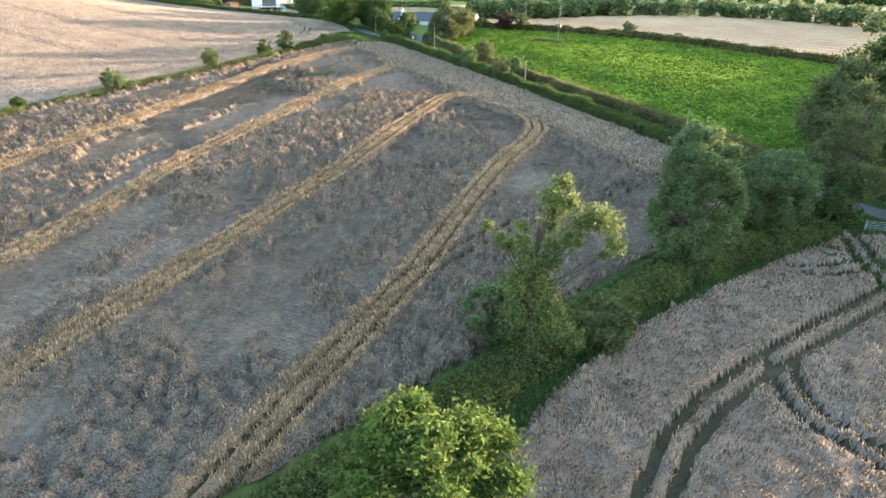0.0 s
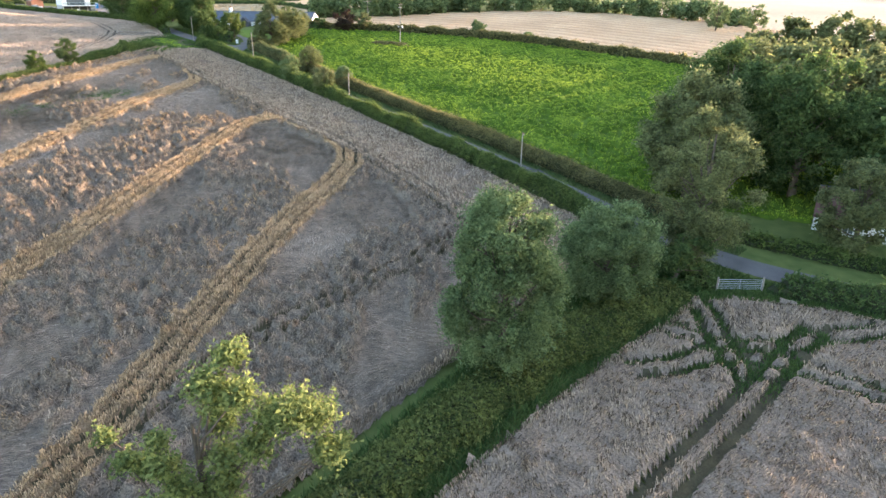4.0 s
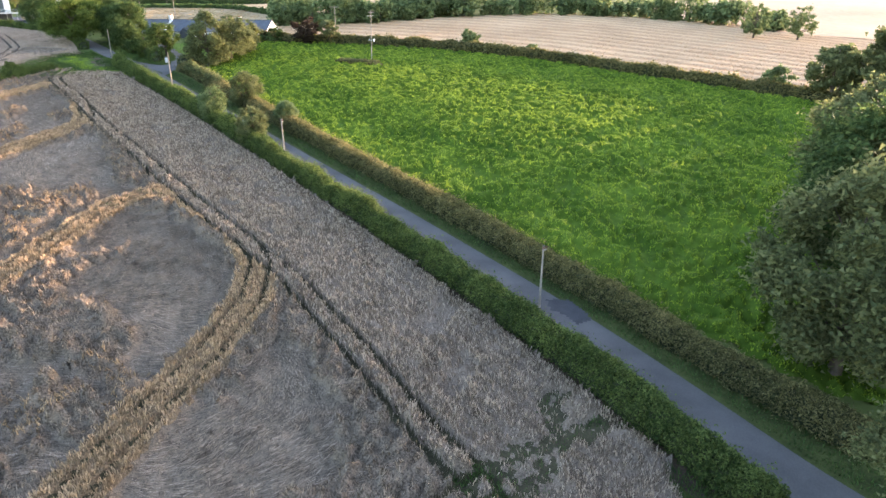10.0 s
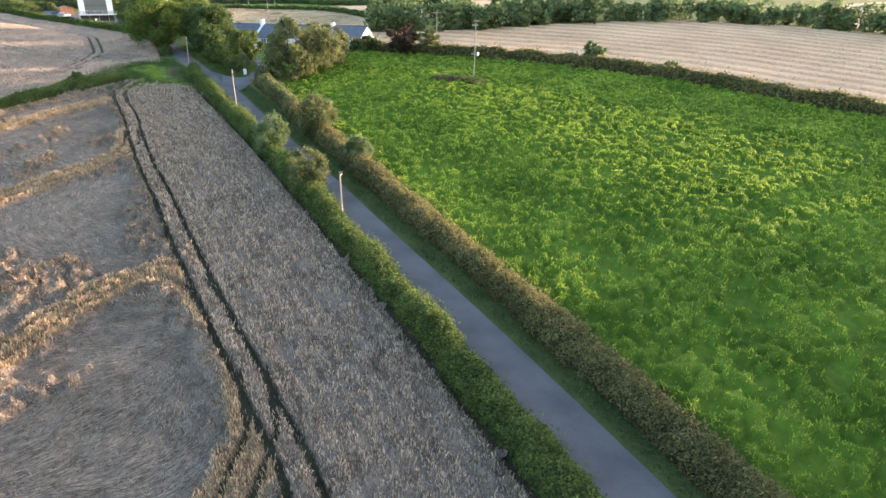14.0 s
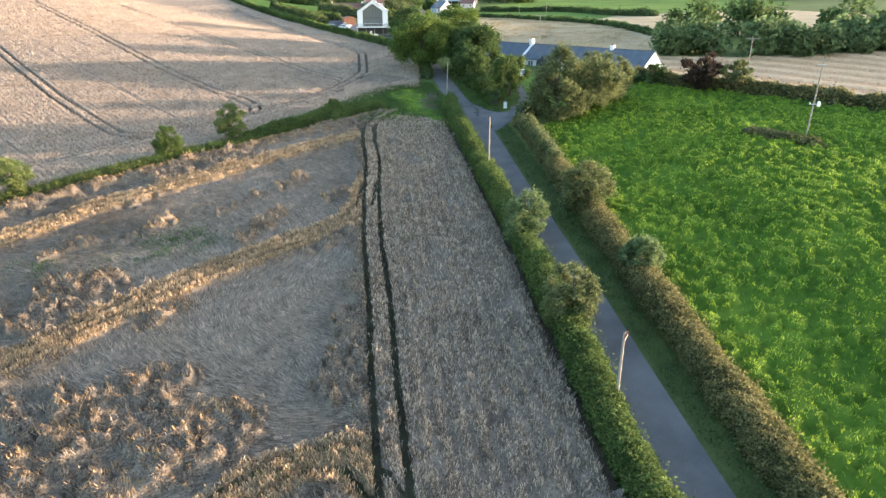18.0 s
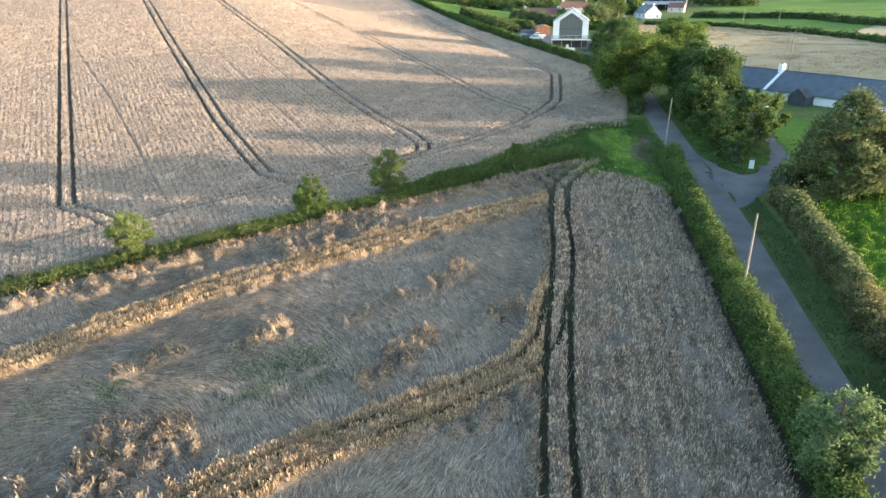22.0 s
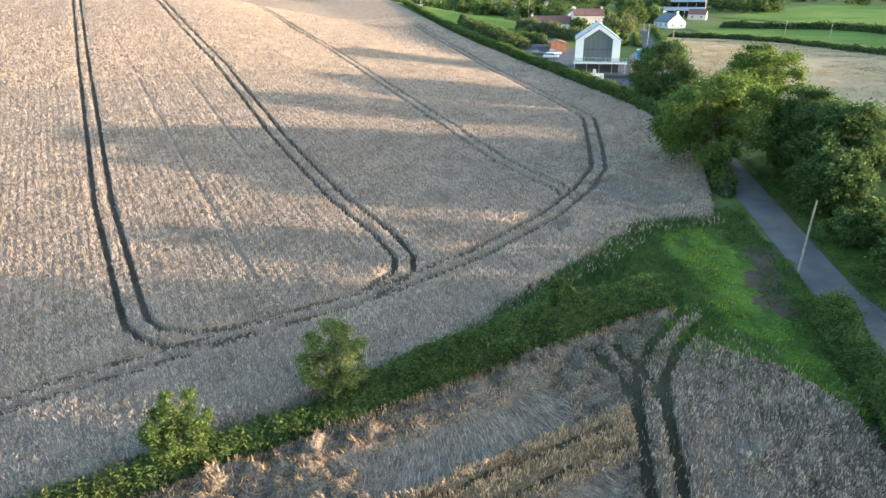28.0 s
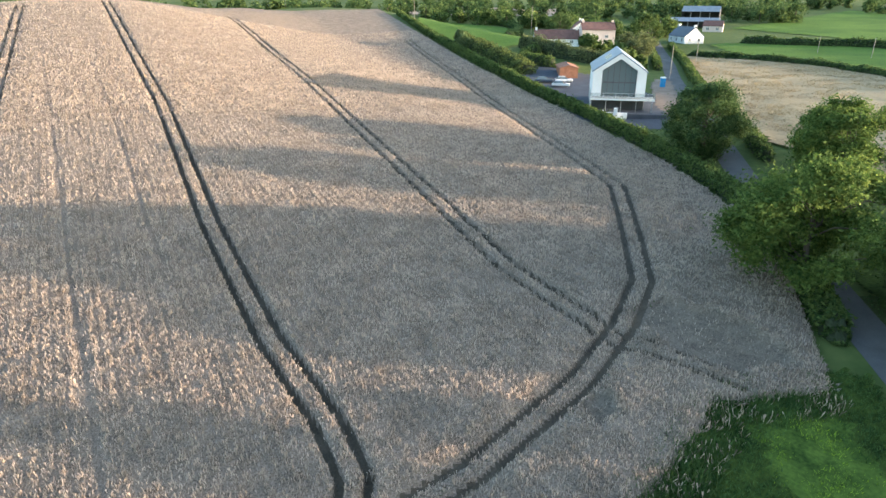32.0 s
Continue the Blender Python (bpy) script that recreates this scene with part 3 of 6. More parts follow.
def height_1(x, y):
    flat, t = lodged_1(x, y), ruts_1(x, y)
    ridge = 1 - np.abs(2 * fbm(x * 0.75 + 0.3 * y, y * 0.55, 31, 3) - 1) * 2.2
    rough = sstep(fbm(x * 0.16, y * 0.11, 35), 0.2, 0.45) * (1 - 0.75 * sstep(dline(x, y, HEAD_1)[1], -1, 1.5))
    stand = 0.22 + rough * 0.62 * np.clip(ridge, 0, 1) + (1 - rough) * 0.42 + 0.55 * (vnoise(x * 1.7, y * 1.7, 5) - 0.5) * (0.6 + 0.8 * rough)
    near = np.full(np.shape(x), 1e9)
    for pts in TRAMS_1:
        near = np.minimum(near, dline(x, y, pts)[0])
    side = dline(x, y, HEAD_1)[1]
    stand = stand - 0.4 * sstep(vnoise(x * 0.3, y * 0.3, 38), 0.74, 0.84) * sstep(side, 1.5, 3) + 0.1 * np.sin(side * 5.2 + 2 * vnoise(x * 0.3, y * 0.3, 44)) * sstep(side, 1.2, 2.2)
    strip = 1 - sstep(near, 1.7, 2.1)
    stand = stand * (1 - strip) + strip * (0.66 + 0.3 * (vnoise(x * 1.9, y * 1.9, 8) - 0.5))
    bunch = np.abs(2 * vnoise(x * 1.25 + 1.5 * fbm(x * 0.5, y * 0.5, 37), y * 1.25, 36) - 1)
    stand = stand + rough * (1 - strip) * 0.85 * (0.45 - bunch)
    stand = stand + 0.2 * rough * (1 - strip) * np.sin(near * 6.6 + 3 * fbm(x * 0.15, y * 0.15, 45))
    stand = stand + 0.3 * ragged_1(x, y) * (1 - strip) * (vnoise(x * 1.5, y * 1.5, 28) - 0.25)
    stand = stand * (1 - 0.45 * np.exp(-((x + 122.5) / 6.0) ** 2 - ((y - 176) / 7.0) ** 2))
    wave = 2.5 * fbm(x * 0.25, y * 0.25, 39)
    lie = 0.04 + 0.2 * vnoise(x * 1.5 + wave, y * 0.8 + wave, 40) + 0.12 * fbm(x * 0.7, y * 0.4, 41) + 0.05 * np.sin(x * 2.2 + 5 * fbm(x * 0.2, y * 0.2, 43) + y * 1.1)
    return np.maximum((stand * (1 - flat) + lie * flat) * (1 - t) * (1 - 0.6 * weedy_1(x, y)), 0.02)


def pick_1(x, y):
    inner = dline(x, y, HEAD_1)[1] < -1.2
    strip = np.minimum.reduce([dline(x, y, q)[0] for q in TRAMS_1]) < 2.0
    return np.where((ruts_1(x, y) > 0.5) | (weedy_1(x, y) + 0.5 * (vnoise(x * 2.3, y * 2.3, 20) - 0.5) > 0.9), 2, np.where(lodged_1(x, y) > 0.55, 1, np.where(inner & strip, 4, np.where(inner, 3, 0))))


def near_lines(lines, half=0.92, reach=0.46):
    def fine(x, y):
        m = np.zeros(x.shape, bool)
        for pts in lines:
            m |= np.abs(dline(x, y, pts)[0] - half) < reach
        return m
    return fine


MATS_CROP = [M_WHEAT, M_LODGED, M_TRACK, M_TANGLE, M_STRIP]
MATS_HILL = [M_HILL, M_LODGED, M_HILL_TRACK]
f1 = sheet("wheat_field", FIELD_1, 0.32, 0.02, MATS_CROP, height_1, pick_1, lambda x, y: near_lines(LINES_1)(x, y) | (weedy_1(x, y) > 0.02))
tagged(f1, "ripe wheat field, largely flattened by rain, with wheel tracks", "wheat field", kind="stuff")

HEAD_2 = [(-138, 90), (-140, 118), (-141.8, 135), (-142.2, 148), (-142.4, 160), (-144.4, 172), (-148.4, 183.5), (-152.5, 191), (-157.5, 197.5), (-166, 203.5), (-178.5, 212), (-197, 216.6), (-230, 224), (-268, 234), (-330, 247)]
TRAMS_2 = [[(-151.5, 189), (-147, 191.5), (-142, 193.5)], [(-340, 133), (-250, 135.5), (-176, 138), (-153, 139.8), (-148, 140.3), (-145, 141.6), (-143.2, 144.2), (-142.4, 149)], [(-345, 154.5), (-236, 161.2), (-186, 162.2), (-164.7, 163.5), (-153, 165.1), (-147.4, 165.2), (-144.4, 163.8), (-143, 160)], [(-359, 192.5), (-263, 192), (-200, 189), (-165, 187.3), (-153, 188.8)], [(-345, 108), (-220, 112), (-150, 114.5), (-141, 120)]]


THIN_2 = [[(-300, 139), (-275, 141.5), (-215.2, 146.1), (-187, 148), (-167.4, 149.7), (-150, 151)], [(-290, 149), (-250.7, 152.1), (-211.9, 154.7), (-191.5, 155.8), (-180.6, 156.7)], [(-300, 109), (-239, 114.5), (-200, 120.5), (-166, 124.4), (-143, 126.8)]]
LODGED_HILL = [[(-154, 193.2), (-153.5, 197.6), (-147, 200.4), (-141.5, 198.8), (-143.6, 194.1), (-148.2, 191.7)], [(-146.6, 181.8), (-146.4, 184.4), (-144, 183.6), (-143.8, 181)]]


def lodged_2(x, y):
    u, v = x + 2.2 * (fbm(x * 0.5, y * 0.5, 54) - 0.5), y + 2.2 * (fbm(x * 0.5, y * 0.5, 55) - 0.5)
    m = np.zeros(np.shape(x))
    for poly in LODGED_HILL:
        m = np.maximum(m, inside(u, v, poly) * 1.0)
    return m


def ruts_2(x, y):
    return np.maximum(wheels(x, y, TRAMS_2, width=0.24), wheels(x, y, [HEAD_2], width=0.26))


def rows_2(x, y):
    """1 on the drill rows of the hill field, 0 between them."""
    off = np.abs(((y - 0.055 * x + 0.35 * fbm(x * 0.06, y * 0.1, 53)) % 0.86) / 0.86 - 0.5) * 2
    return sstep(off, 0.12, 0.5)


def height_2(x, y):
    t = np.maximum(ruts_2(x, y), 0.25 * wheels(x, y, THIN_2, 0.0, 0.2))
    corner = sstep(fbm(x * 0.2, y * 0.2, 51), 0.55, 0.7) * sstep(y, 192, 205) * (1 - sstep(-x, 170, 190))
    h = 0.64 + 0.14 * fbm(x * 1.2, y * 1.2, 33) + 0.12 * (vnoise(x * 1.9, y * 1.9, 6) - 0.5)
    h = h * (1 - 0.6 * corner)
    h = h - 0.07 * (1 - rows_2(x, y)) * sstep(fbm(x * 0.03, y * 0.4, 52), 0.25, 0.55)
    h = h * (1 - 0.72 * lodged_2(x, y)) * (0.62 + 0.38 * sstep(dline(x, y, HEAD_2)[0], 1.3, 2.6))
    return h * (1 - 0.86 * t)


def pick_2(x, y):
    return np.where(ruts_2(x, y) > 0.65, 2, np.where(lodged_2(x, y) > 0.5, 1, 0))


near_2 = [(-129.8, 60), (-130.2, 100), (-130.4, 150), (-131.8, 163), (-135, 171), (-138, 182), (-140.7, 188.7), (-141.7, 190.2), (-140.2, 193.2), (-138.4, 198.2), (-148.5, 207.5), (-158, 214.5), (-171, 221), (-185, 226), (-220, 233.5), (-230, 235.5), (-230, 60)]
far_2 = [(-229.5, 235), (-255, 240), (-330, 255), (-420, 270), (-420, 20), (-129.8, 20), (-129.8, 60), (-229.5, 60)]
FIELD_2 = [(-129.8, 20)] + near_2[:-2] + far_2[1:5]
f2 = sheet("wheat_field", near_2, 0.4, 0.02, MATS_HILL, height_2, pick_2, near_lines(TRAMS_2 + [HEAD_2], reach=0.7), FIELD_2)
tagged(f2, "standing ripe wheat field on a rounded hill with wheel tracks", "wheat field", kind="stuff")
f2b = sheet("wheat_field", far_2, 0.9, 0.02, MATS_HILL, height_2, pick_2, near_lines(TRAMS_2 + [HEAD_2]))
tagged(f2b, "standing ripe wheat towards the crest of the hill", "wheat field", kind="stuff")

FIELD_3 = [(-22, 0), (-16.5, 16), (-12.6, 31), (-10.6, 43), (-7.5, 53), (-2, 64), (4.3, 75.5), (8.5, 82), (10.5, 86.2), (16, 88), (23, 88.6), (34, 87.6), (46, 86.5), (46, 0), (30, -20), (-20, -20)]
TRAMS_3 = [[(-3, 22), (-2.2, 34), (-1.6, 40), (0, 45.5), (3, 52.2), (8, 61.3), (13, 70), (16, 75.5), (21, 84)], [(4.6, 54), (4.9, 51.5), (5.6, 49.1), (7, 47.2), (9.2, 45.8), (11.3, 44.6), (16, 41.6), (22, 38)], [(5, 72.5), (8, 74), (11, 76.5), (15, 78.2), (20, 77), (40, 70)], [(6.6, 80.2), (12.5, 79), (17.4, 80), (21.5, 83), (27, 86)], [(10.5, 86), (11.6, 84), (13, 77.5), (14.5, 74)]]


def height_3(x, y):
    t = wheels(x, y, TRAMS_3, 0.95, 0.42)
    return (0.5 + 0.34 * fbm(x * 0.8, y * 0.8, 37) + 0.3 * (vnoise(x * 1.3, y * 1.3, 7) - 0.5)) * (1 - 0.95 * t)


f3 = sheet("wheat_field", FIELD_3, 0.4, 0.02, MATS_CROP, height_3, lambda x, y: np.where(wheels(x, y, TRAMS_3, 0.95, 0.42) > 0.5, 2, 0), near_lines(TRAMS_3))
tagged(f3, "ripe wheat field with curving dark wheel tracks beside a ditch", "wheat field", kind="stuff")

# ---- pasture and further fields ----
PASTURE = [(-99, 190.5), (-84, 179), (-68, 167.5), (-52, 155.8), (-40, 147), (-28, 138.5), (-16, 130), (-4, 121), (10, 112), (60, 108), (110, 120), (110, 178), (60, 194), (30, 205), (11, 212.5), (-8, 220), (-31, 228.5), (-58, 232), (-86, 229), (-104, 224)]


def tussocks(x, y):
    warp = 0.9 * fbm(x * 0.5, y * 0.5, 63)
    lump = 0.65 * vnoise(x * 1.45 + warp, y * 1.15 - warp, 61) + 0.35 * vnoise(x * 2.7, y * 2.7, 64)
    return 0.6 * sstep(lump, 0.42, 0.62) * (0.75 + 0.4 * fbm(x * 0.22, y * 0.22, 62))


pas = sheet("pasture", PASTURE, 0.3, 0.03, [M_PASTURE], tussocks)
tagged(pas, "bright green tussocky pasture in low sun", "pasture", kind="stuff")
STUB = [(-104, 231), (-86, 236), (-58, 239), (-31, 236), (-8, 228), (11, 221), (30, 213), (110, 187), (160, 300), (60, 322), (0, 333), (-45, 322), (-76, 292), (-100, 262), (-125, 250)]


def swath(x, y):
    return np.abs(((dline(x, y, HEDGE_E)[0] + 6 * fbm(x * 0.015, y * 0.015, 71)) % 6.4) - 3.2)


stb = sheet("stubble_field", STUB, 0.9, 0.03, [M_STUBBLE, M_BARE], lambda x, y: 0.25 * sstep(swath(x, y), 2.0, 2.7), lambda x, y: np.where(swath(x, y) > 1.7, 0, 1))
tagged(stb, "mown straw field with long swath rows", "stubble field", kind="stuff")


# ---- hedges ----
def hedge(pts, wide, tall, leaf, size, per_m, label, lumps=0.35, seed=1, shoots=0.0):
    root = new("hedge")
    c, d = walk_line(pts, 0.8)
    root.location = (c[0][0], c[0][1], gz(*c[0]))
    o = np.array(root.location)
    s = np.arange(len(c)) * 0.8
    w = wide * (0.75 + 0.5 * fbm(s * 0.35, s * 0 + seed, seed))
    t = tall * (1 - lumps + 2 * lumps * fbm(s * 0.3, s * 0 + 9.1, seed + 5))
    end = 0.15 + 0.85 * sstep(np.minimum(s, s[-1] - s), 0, 1.8)
    w, t = w * (0.4 + 0.6 * end), t * end
    ring, v, f = 9, [], []
    prof = [(math.pi * k / (ring - 1)) for k in range(ring)]
    for i in range(len(c)):
        nx, ny = -d[i][1], d[i][0]
        for k, a in enumerate(prof):
            q = 0.78 + 0.2 * math.sin(i * 1.7 + k * 2.3 + seed)
            u, h = math.cos(a) * w[i] / 2 * q, (math.sin(a) ** 0.6) * t[i] * q
            x, y = c[i][0] + nx * u, c[i][1] + ny * u
            v.append((x - o[0], y - o[1], gz(x, y) + h - o[2] - (0.1 if k in (0, ring - 1) else 0)))
        if i:
            f += [((i - 1) * ring + k, i * ring + k, i * ring + k + 1, (i - 1) * ring + k + 1) for k in range(ring - 1)]
    part_np("core", v, f, M_CORE, root, "dark solid core behind the leaves", smooth=True)
    n = int(per_m * s[-1])
    i = rng.integers(0, len(c) - 1, n)
    fr = rng.uniform(0, 1, n)
    a = rng.uniform(0, math.pi, n)
    rad = rng.uniform(0.85, 1.12, n) + (rng.uniform(0, 1, n) > 0.93) * rng.uniform(0, 0.35, n)
    cx, cy = c[i, 0] * (1 - fr) + c[i + 1, 0] * fr, c[i, 1] * (1 - fr) + c[i + 1, 1] * fr
    u, h = np.cos(a) * w[i] / 2 * rad, np.sin(a) ** 0.6 * t[i] * rad
    lump = 0.8 + 0.4 * fbm(cx * 1.1 + a, cy * 1.1, seed + 9)
    x, y = cx - d[i, 1] * u * lump, cy + d[i, 0] * u * lump
    z = ground(x, y) + np.maximum(0.08, h * lump)
    lv, lf = leaf_tris(np.stack([x - o[0], y - o[1], z - o[2]], 1), size)
    part_np("leaves", lv, lf, leaf, root)
    if shoots:
        m = int(shoots * s[-1])
        i = rng.integers(0, len(c) - 1, m)
        u, long = rng.uniform(-0.42, 0.42, m) * w[i], rng.uniform(0.25, 0.8, m)
        sx, sy = c[i, 0] - d[i, 1] * u, c[i, 1] + d[i, 0] * u
        top = ground(sx, sy) + t[i] * np.sqrt(np.maximum(0.1, 1 - (2 * u / w[i]) ** 2)) * 0.95
        k = np.repeat(np.arange(m), 11)
        e = np.tile(np.linspace(0, 1, 11), m)
        off = rng.normal(0, 0.055, (len(k), 2)) + (rng.normal(0, 0.22, (m, 2)))[k] * e[:, None]
        p = np.stack([sx[k] + off[:, 0] - o[0], sy[k] + off[:, 1] - o[1], top[k] + e * long[k] - o[2]], 1)
        lv, lf = leaf_tris(p, size * 0.85)
        part_np("new_growth", lv, lf, leaf, root, "fresh upright growth")
    return tagged(root, label, "hedge")


hedge(shifted(HEDGE_A, 0.45), 2.5, 2.35, M_LEAF, 0.15, 1500, "leafy green roadside hedge between wheat and lane", seed=2, shoots=6)
hedge(HEDGE_B, 2.9, 1.8, M_LEAF_DRY, 0.15, 1150, "clipped brownish hedge between verge and pasture", lumps=0.2, seed=3, shoots=3)
hedge([(-129.6, 183), (-130.4, 178), (-130.3, 171), (-129.8, 163), (-129.3, 154)], 3.6, 1.7, M_LEAF, 0.15, 1400, "rank bramble and nettle bank beside the gateway", lumps=0.45, seed=26, shoots=9)
hedge(HEDGE_C[:4], 2.6, 1.3, M_LEAF, 0.15, 900, "low dark green hedge between two wheat fields", lumps=0.5, seed=4, shoots=5)
hedge([(-128.5, 140.5)] + HEDGE_C[4:], 2.6, 1.2, M_BRAMBLE, 0.15, 850, "low bramble hedge between two wheat fields", lumps=0.5, seed=8, shoots=5)
hedge(HEDGE_D, 2.4, 2.0, M_LEAF, 0.34, 240, "trimmed dark green hedge along the hill field", lumps=0.15, seed=5)
hedge(HEDGE_E, 2.6, 2.2, M_LEAF_DRY, 0.45, 200, "tall overgrown hedge beyond the pasture", seed=6)
hedge(STREAM, 4.5, 1.2, M_BRAMBLE, 0.22, 900, "bramble-filled ditch between two wheat fields", seed=7)

# ---- verges, gateway, junction and drive ----
# dark ribbon added for the shadowed gap between wheat and hedge
foot = ribbon("hedge_foot", shifted(HEDGE_A, -0.9), 2.3, 0.12, M_SOIL, 1.5, 5)
tagged(foot, "dark soil strip standing in for the shadowed gap at the hedge's foot", "soil", kind="structure")
ver = ribbon("verge", shifted(LANE_EDGE[7:21], 1.2), 3.0, 0.03, M_SHADED_VERGE, 2.0, 5)
tagged(ver, "mown grass verge beside the lane, coloured as if in hedge shade", "verge", kind="structure")
GATEWAY = [(-128.5, 183.2), (-129.9, 168), (-132, 168), (-135.6, 176), (-140, 185.5), (-143.6, 190.5), (-142.6, 196), (-140, 200.5), (-138.5, 202), (-133, 198.4), (-126, 194.9), (-119.4, 190), (-111, 182.4), (-110.5, 181), (-116, 179.6), (-121, 178.6), (-124.5, 179)]
GREEN_WAY = [(-113, 182.5), (-121, 184), (-128, 189), (-136, 192)]
gat = sheet("gateway_grass", GATEWAY, 0.4, 0.16, [M_VERGE, M_SOIL, M_TRODDEN], lambda x, y: 0.22 * fbm(x * 1.4, y * 1.4, 81), lambda x, y: np.where(dline(x, y, [(-122.5, 188.5), (-126, 190.8), (-130, 196)])[0] + 3.5 * (fbm(x * 0.9, y * 0.9, 82) - 0.5) < 1.5, 1, np.where(dline(x, y, GREEN_WAY)[0] + 4 * (fbm(x * 0.7, y * 0.7, 90) - 0.5) < 3.0, 2, 0)))
tagged(gat, "trampled green grass in the field gateway with bare soil", "grass", kind="stuff")
JUNCTION = [(-103.2, 185.3), (-104.6, 188.5), (-105.9, 192), (-108.9, 197.4), (-113.3, 205.4), (-119, 210.2), (-123, 212.6), (-129.5, 219), (-133, 216.5), (-122, 210.2), (-118.1, 207.3), (-113.2, 202), (-110.9, 195.9), (-111.5, 194.2), (-115.6, 194.6), (-121.1, 196.3)]
jun = sheet("drive", JUNCTION, 0.25, 0.07, [M_ROAD])
tagged(jun, "asphalt drive that joins the lane", "drive", kind="structure")
ISLAND = [(-115.6, 194.7), (-111.6, 194.3), (-111, 195.9), (-113.3, 202), (-118.2, 207.3), (-122.1, 210.2), (-134, 218), (-150, 224), (-150, 216), (-134, 206.5), (-128.2, 201.2), (-122.6, 197.9)]
isl = sheet("garden_lawn", ISLAND, 0.3, 0.14, [M_VERGE])
tagged(isl, "mown lawn between lane and drive", "lawn", kind="structure")
LAWN = [(-109.2, 198.6), (-113.6, 205.8), (-119.2, 210.6), (-123.2, 213), (-128, 219.5), (-112, 228), (-103, 222), (-100, 205)]
lwn = sheet("garden_lawn", LAWN, 0.4, 0.1, [M_LAWN])
tagged(lwn, "bright green garden lawn by the long house", "lawn", kind="structure")


# ---- wheat ears and grass ----
def scatter(poly, per_m2, *weights):
    px, py = [p[0] for p in poly], [p[1] for p in poly]
    n = int((max(px) - min(px)) * (max(py) - min(py)) * per_m2)
    x, y = rng.uniform(min(px), max(px), n), rng.uniform(min(py), max(py), n)
    keep = inside(x, y, poly)
    x, y = x[keep], y[keep]
    for weight in weights:
        keep = rng.uniform(0, 1, len(x)) < weight(x, y)
        x, y = x[keep], y[keep]
    return x, y


def ears(name, x, y, h, tall, wide, lean, mat, label, way=None, spread=math.pi, poly=None, even=False, head=False):
    z = ground(x, y) + h * (edge(x, y, poly) if poly else 1)
    v = blades(x, y, z, tall, wide, lean, way, spread, even, head)
    ob = new(name, mesh_np(name, v, tri_index(len(x)), [mat]))
    return tagged(ob, label, "wheat", kind="stuff")


def clumps(x, y):
    """Ears stand in small bunches with gaps between them."""
    return 0.12 + 0.88 * sstep(vnoise(x * 3.1, y * 3.1, 111) * 0.5 + vnoise(x * 6.3, y * 6.3, 112) * 0.5, 0.34, 0.6)


def upright_1(x, y):
    """1 where the first field's crop still stands straight: along the tramlines and beside the hedge."""
    d = np.minimum.reduce([dline(x, y, q)[0] for q in TRAMS_1])
    return np.maximum(1 - sstep(d, 1.8, 2.2), sstep(dline(x, y, HEAD_1)[1], -1.5, -0.5))


def rows_1(x, y):
    """Thin gaps between the drill rows beside the hedge."""
    side = dline(x, y, HEAD_1)[1]
    off = np.abs(((side + 0.3 * fbm(x * 0.1, y * 0.1, 116)) % 1.21) / 1.21 - 0.5) * 2
    dent = sstep(vnoise(x * 0.3, y * 0.3, 38), 0.72, 0.82) * sstep(side, 1.5, 3)
    return (1 - 0.7 * dent) * (1 - 0.9 * (1 - sstep(off, 0.15, 0.5)) * sstep(side, 1.5, 2.5) * sstep(fbm(x * 0.12, y * 0.12, 117), 0.3, 0.6))


def crop_1(x, y):
    return (1 - ruts_1(x, y)) * (1 - 0.9 * lodged_1(x, y)) * (1 - 0.85 * weedy_1(x, y)) * sstep(y, 10, 40)


SEEN_1 = [(-127, 20)] + FIELD_1[1:-2]
x, y = scatter(SEEN_1, 125, clumps, upright_1, rows_1, crop_1)
for inner, mat, label in ((False, M_BENT, "upright ripe wheat ears between track and hedge"), (True, M_SUNLIT_EAR, "wheat standing in strips along the tramlines, coloured sunlit gold")):
    k = (dline(x, y, HEAD_1)[1] < -1.2) == inner
    ears("wheat_ears", x[k], y[k], np.maximum(height_1(x[k], y[k]) - 0.14, 0), 0.54, 0.07, 0.3, mat, label, poly=FIELD_1, head=True)
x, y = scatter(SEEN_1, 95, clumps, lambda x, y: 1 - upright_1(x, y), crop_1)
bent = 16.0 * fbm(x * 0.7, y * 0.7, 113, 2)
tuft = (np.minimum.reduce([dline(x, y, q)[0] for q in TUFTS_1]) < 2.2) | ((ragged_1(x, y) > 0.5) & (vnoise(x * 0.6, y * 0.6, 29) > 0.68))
for k, mat, label in ((~tuft, M_SNARL, "tangled half-fallen wheat in ragged bunches"), (tuft, M_TUFT, "tufts of wheat left standing among flattened stalks, coloured sunlit orange")):
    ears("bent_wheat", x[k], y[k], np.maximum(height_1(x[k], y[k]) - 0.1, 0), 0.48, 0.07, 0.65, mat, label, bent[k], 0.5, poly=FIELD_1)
x, y = scatter(SEEN_1, 60, lambda x, y: sstep(y, 10, 40) * (0.4 + 0.6 * sstep(vnoise(x * 1.3, y * 1.3, 118), 0.3, 0.6)), lodged_1, lambda x, y: 1 - ruts_1(x, y))
swirl = 1.2 + 5.5 * fbm(x * 0.07, y * 0.07, 91, 3)
ears("flat_wheat", x, y, np.maximum(height_1(x, y) - 0.02, 0.02), 0.9, 0.06, 0.975, M_FLAT_EAR, "wheat stalks beaten flat in swirls", swirl, 0.3, even=True)
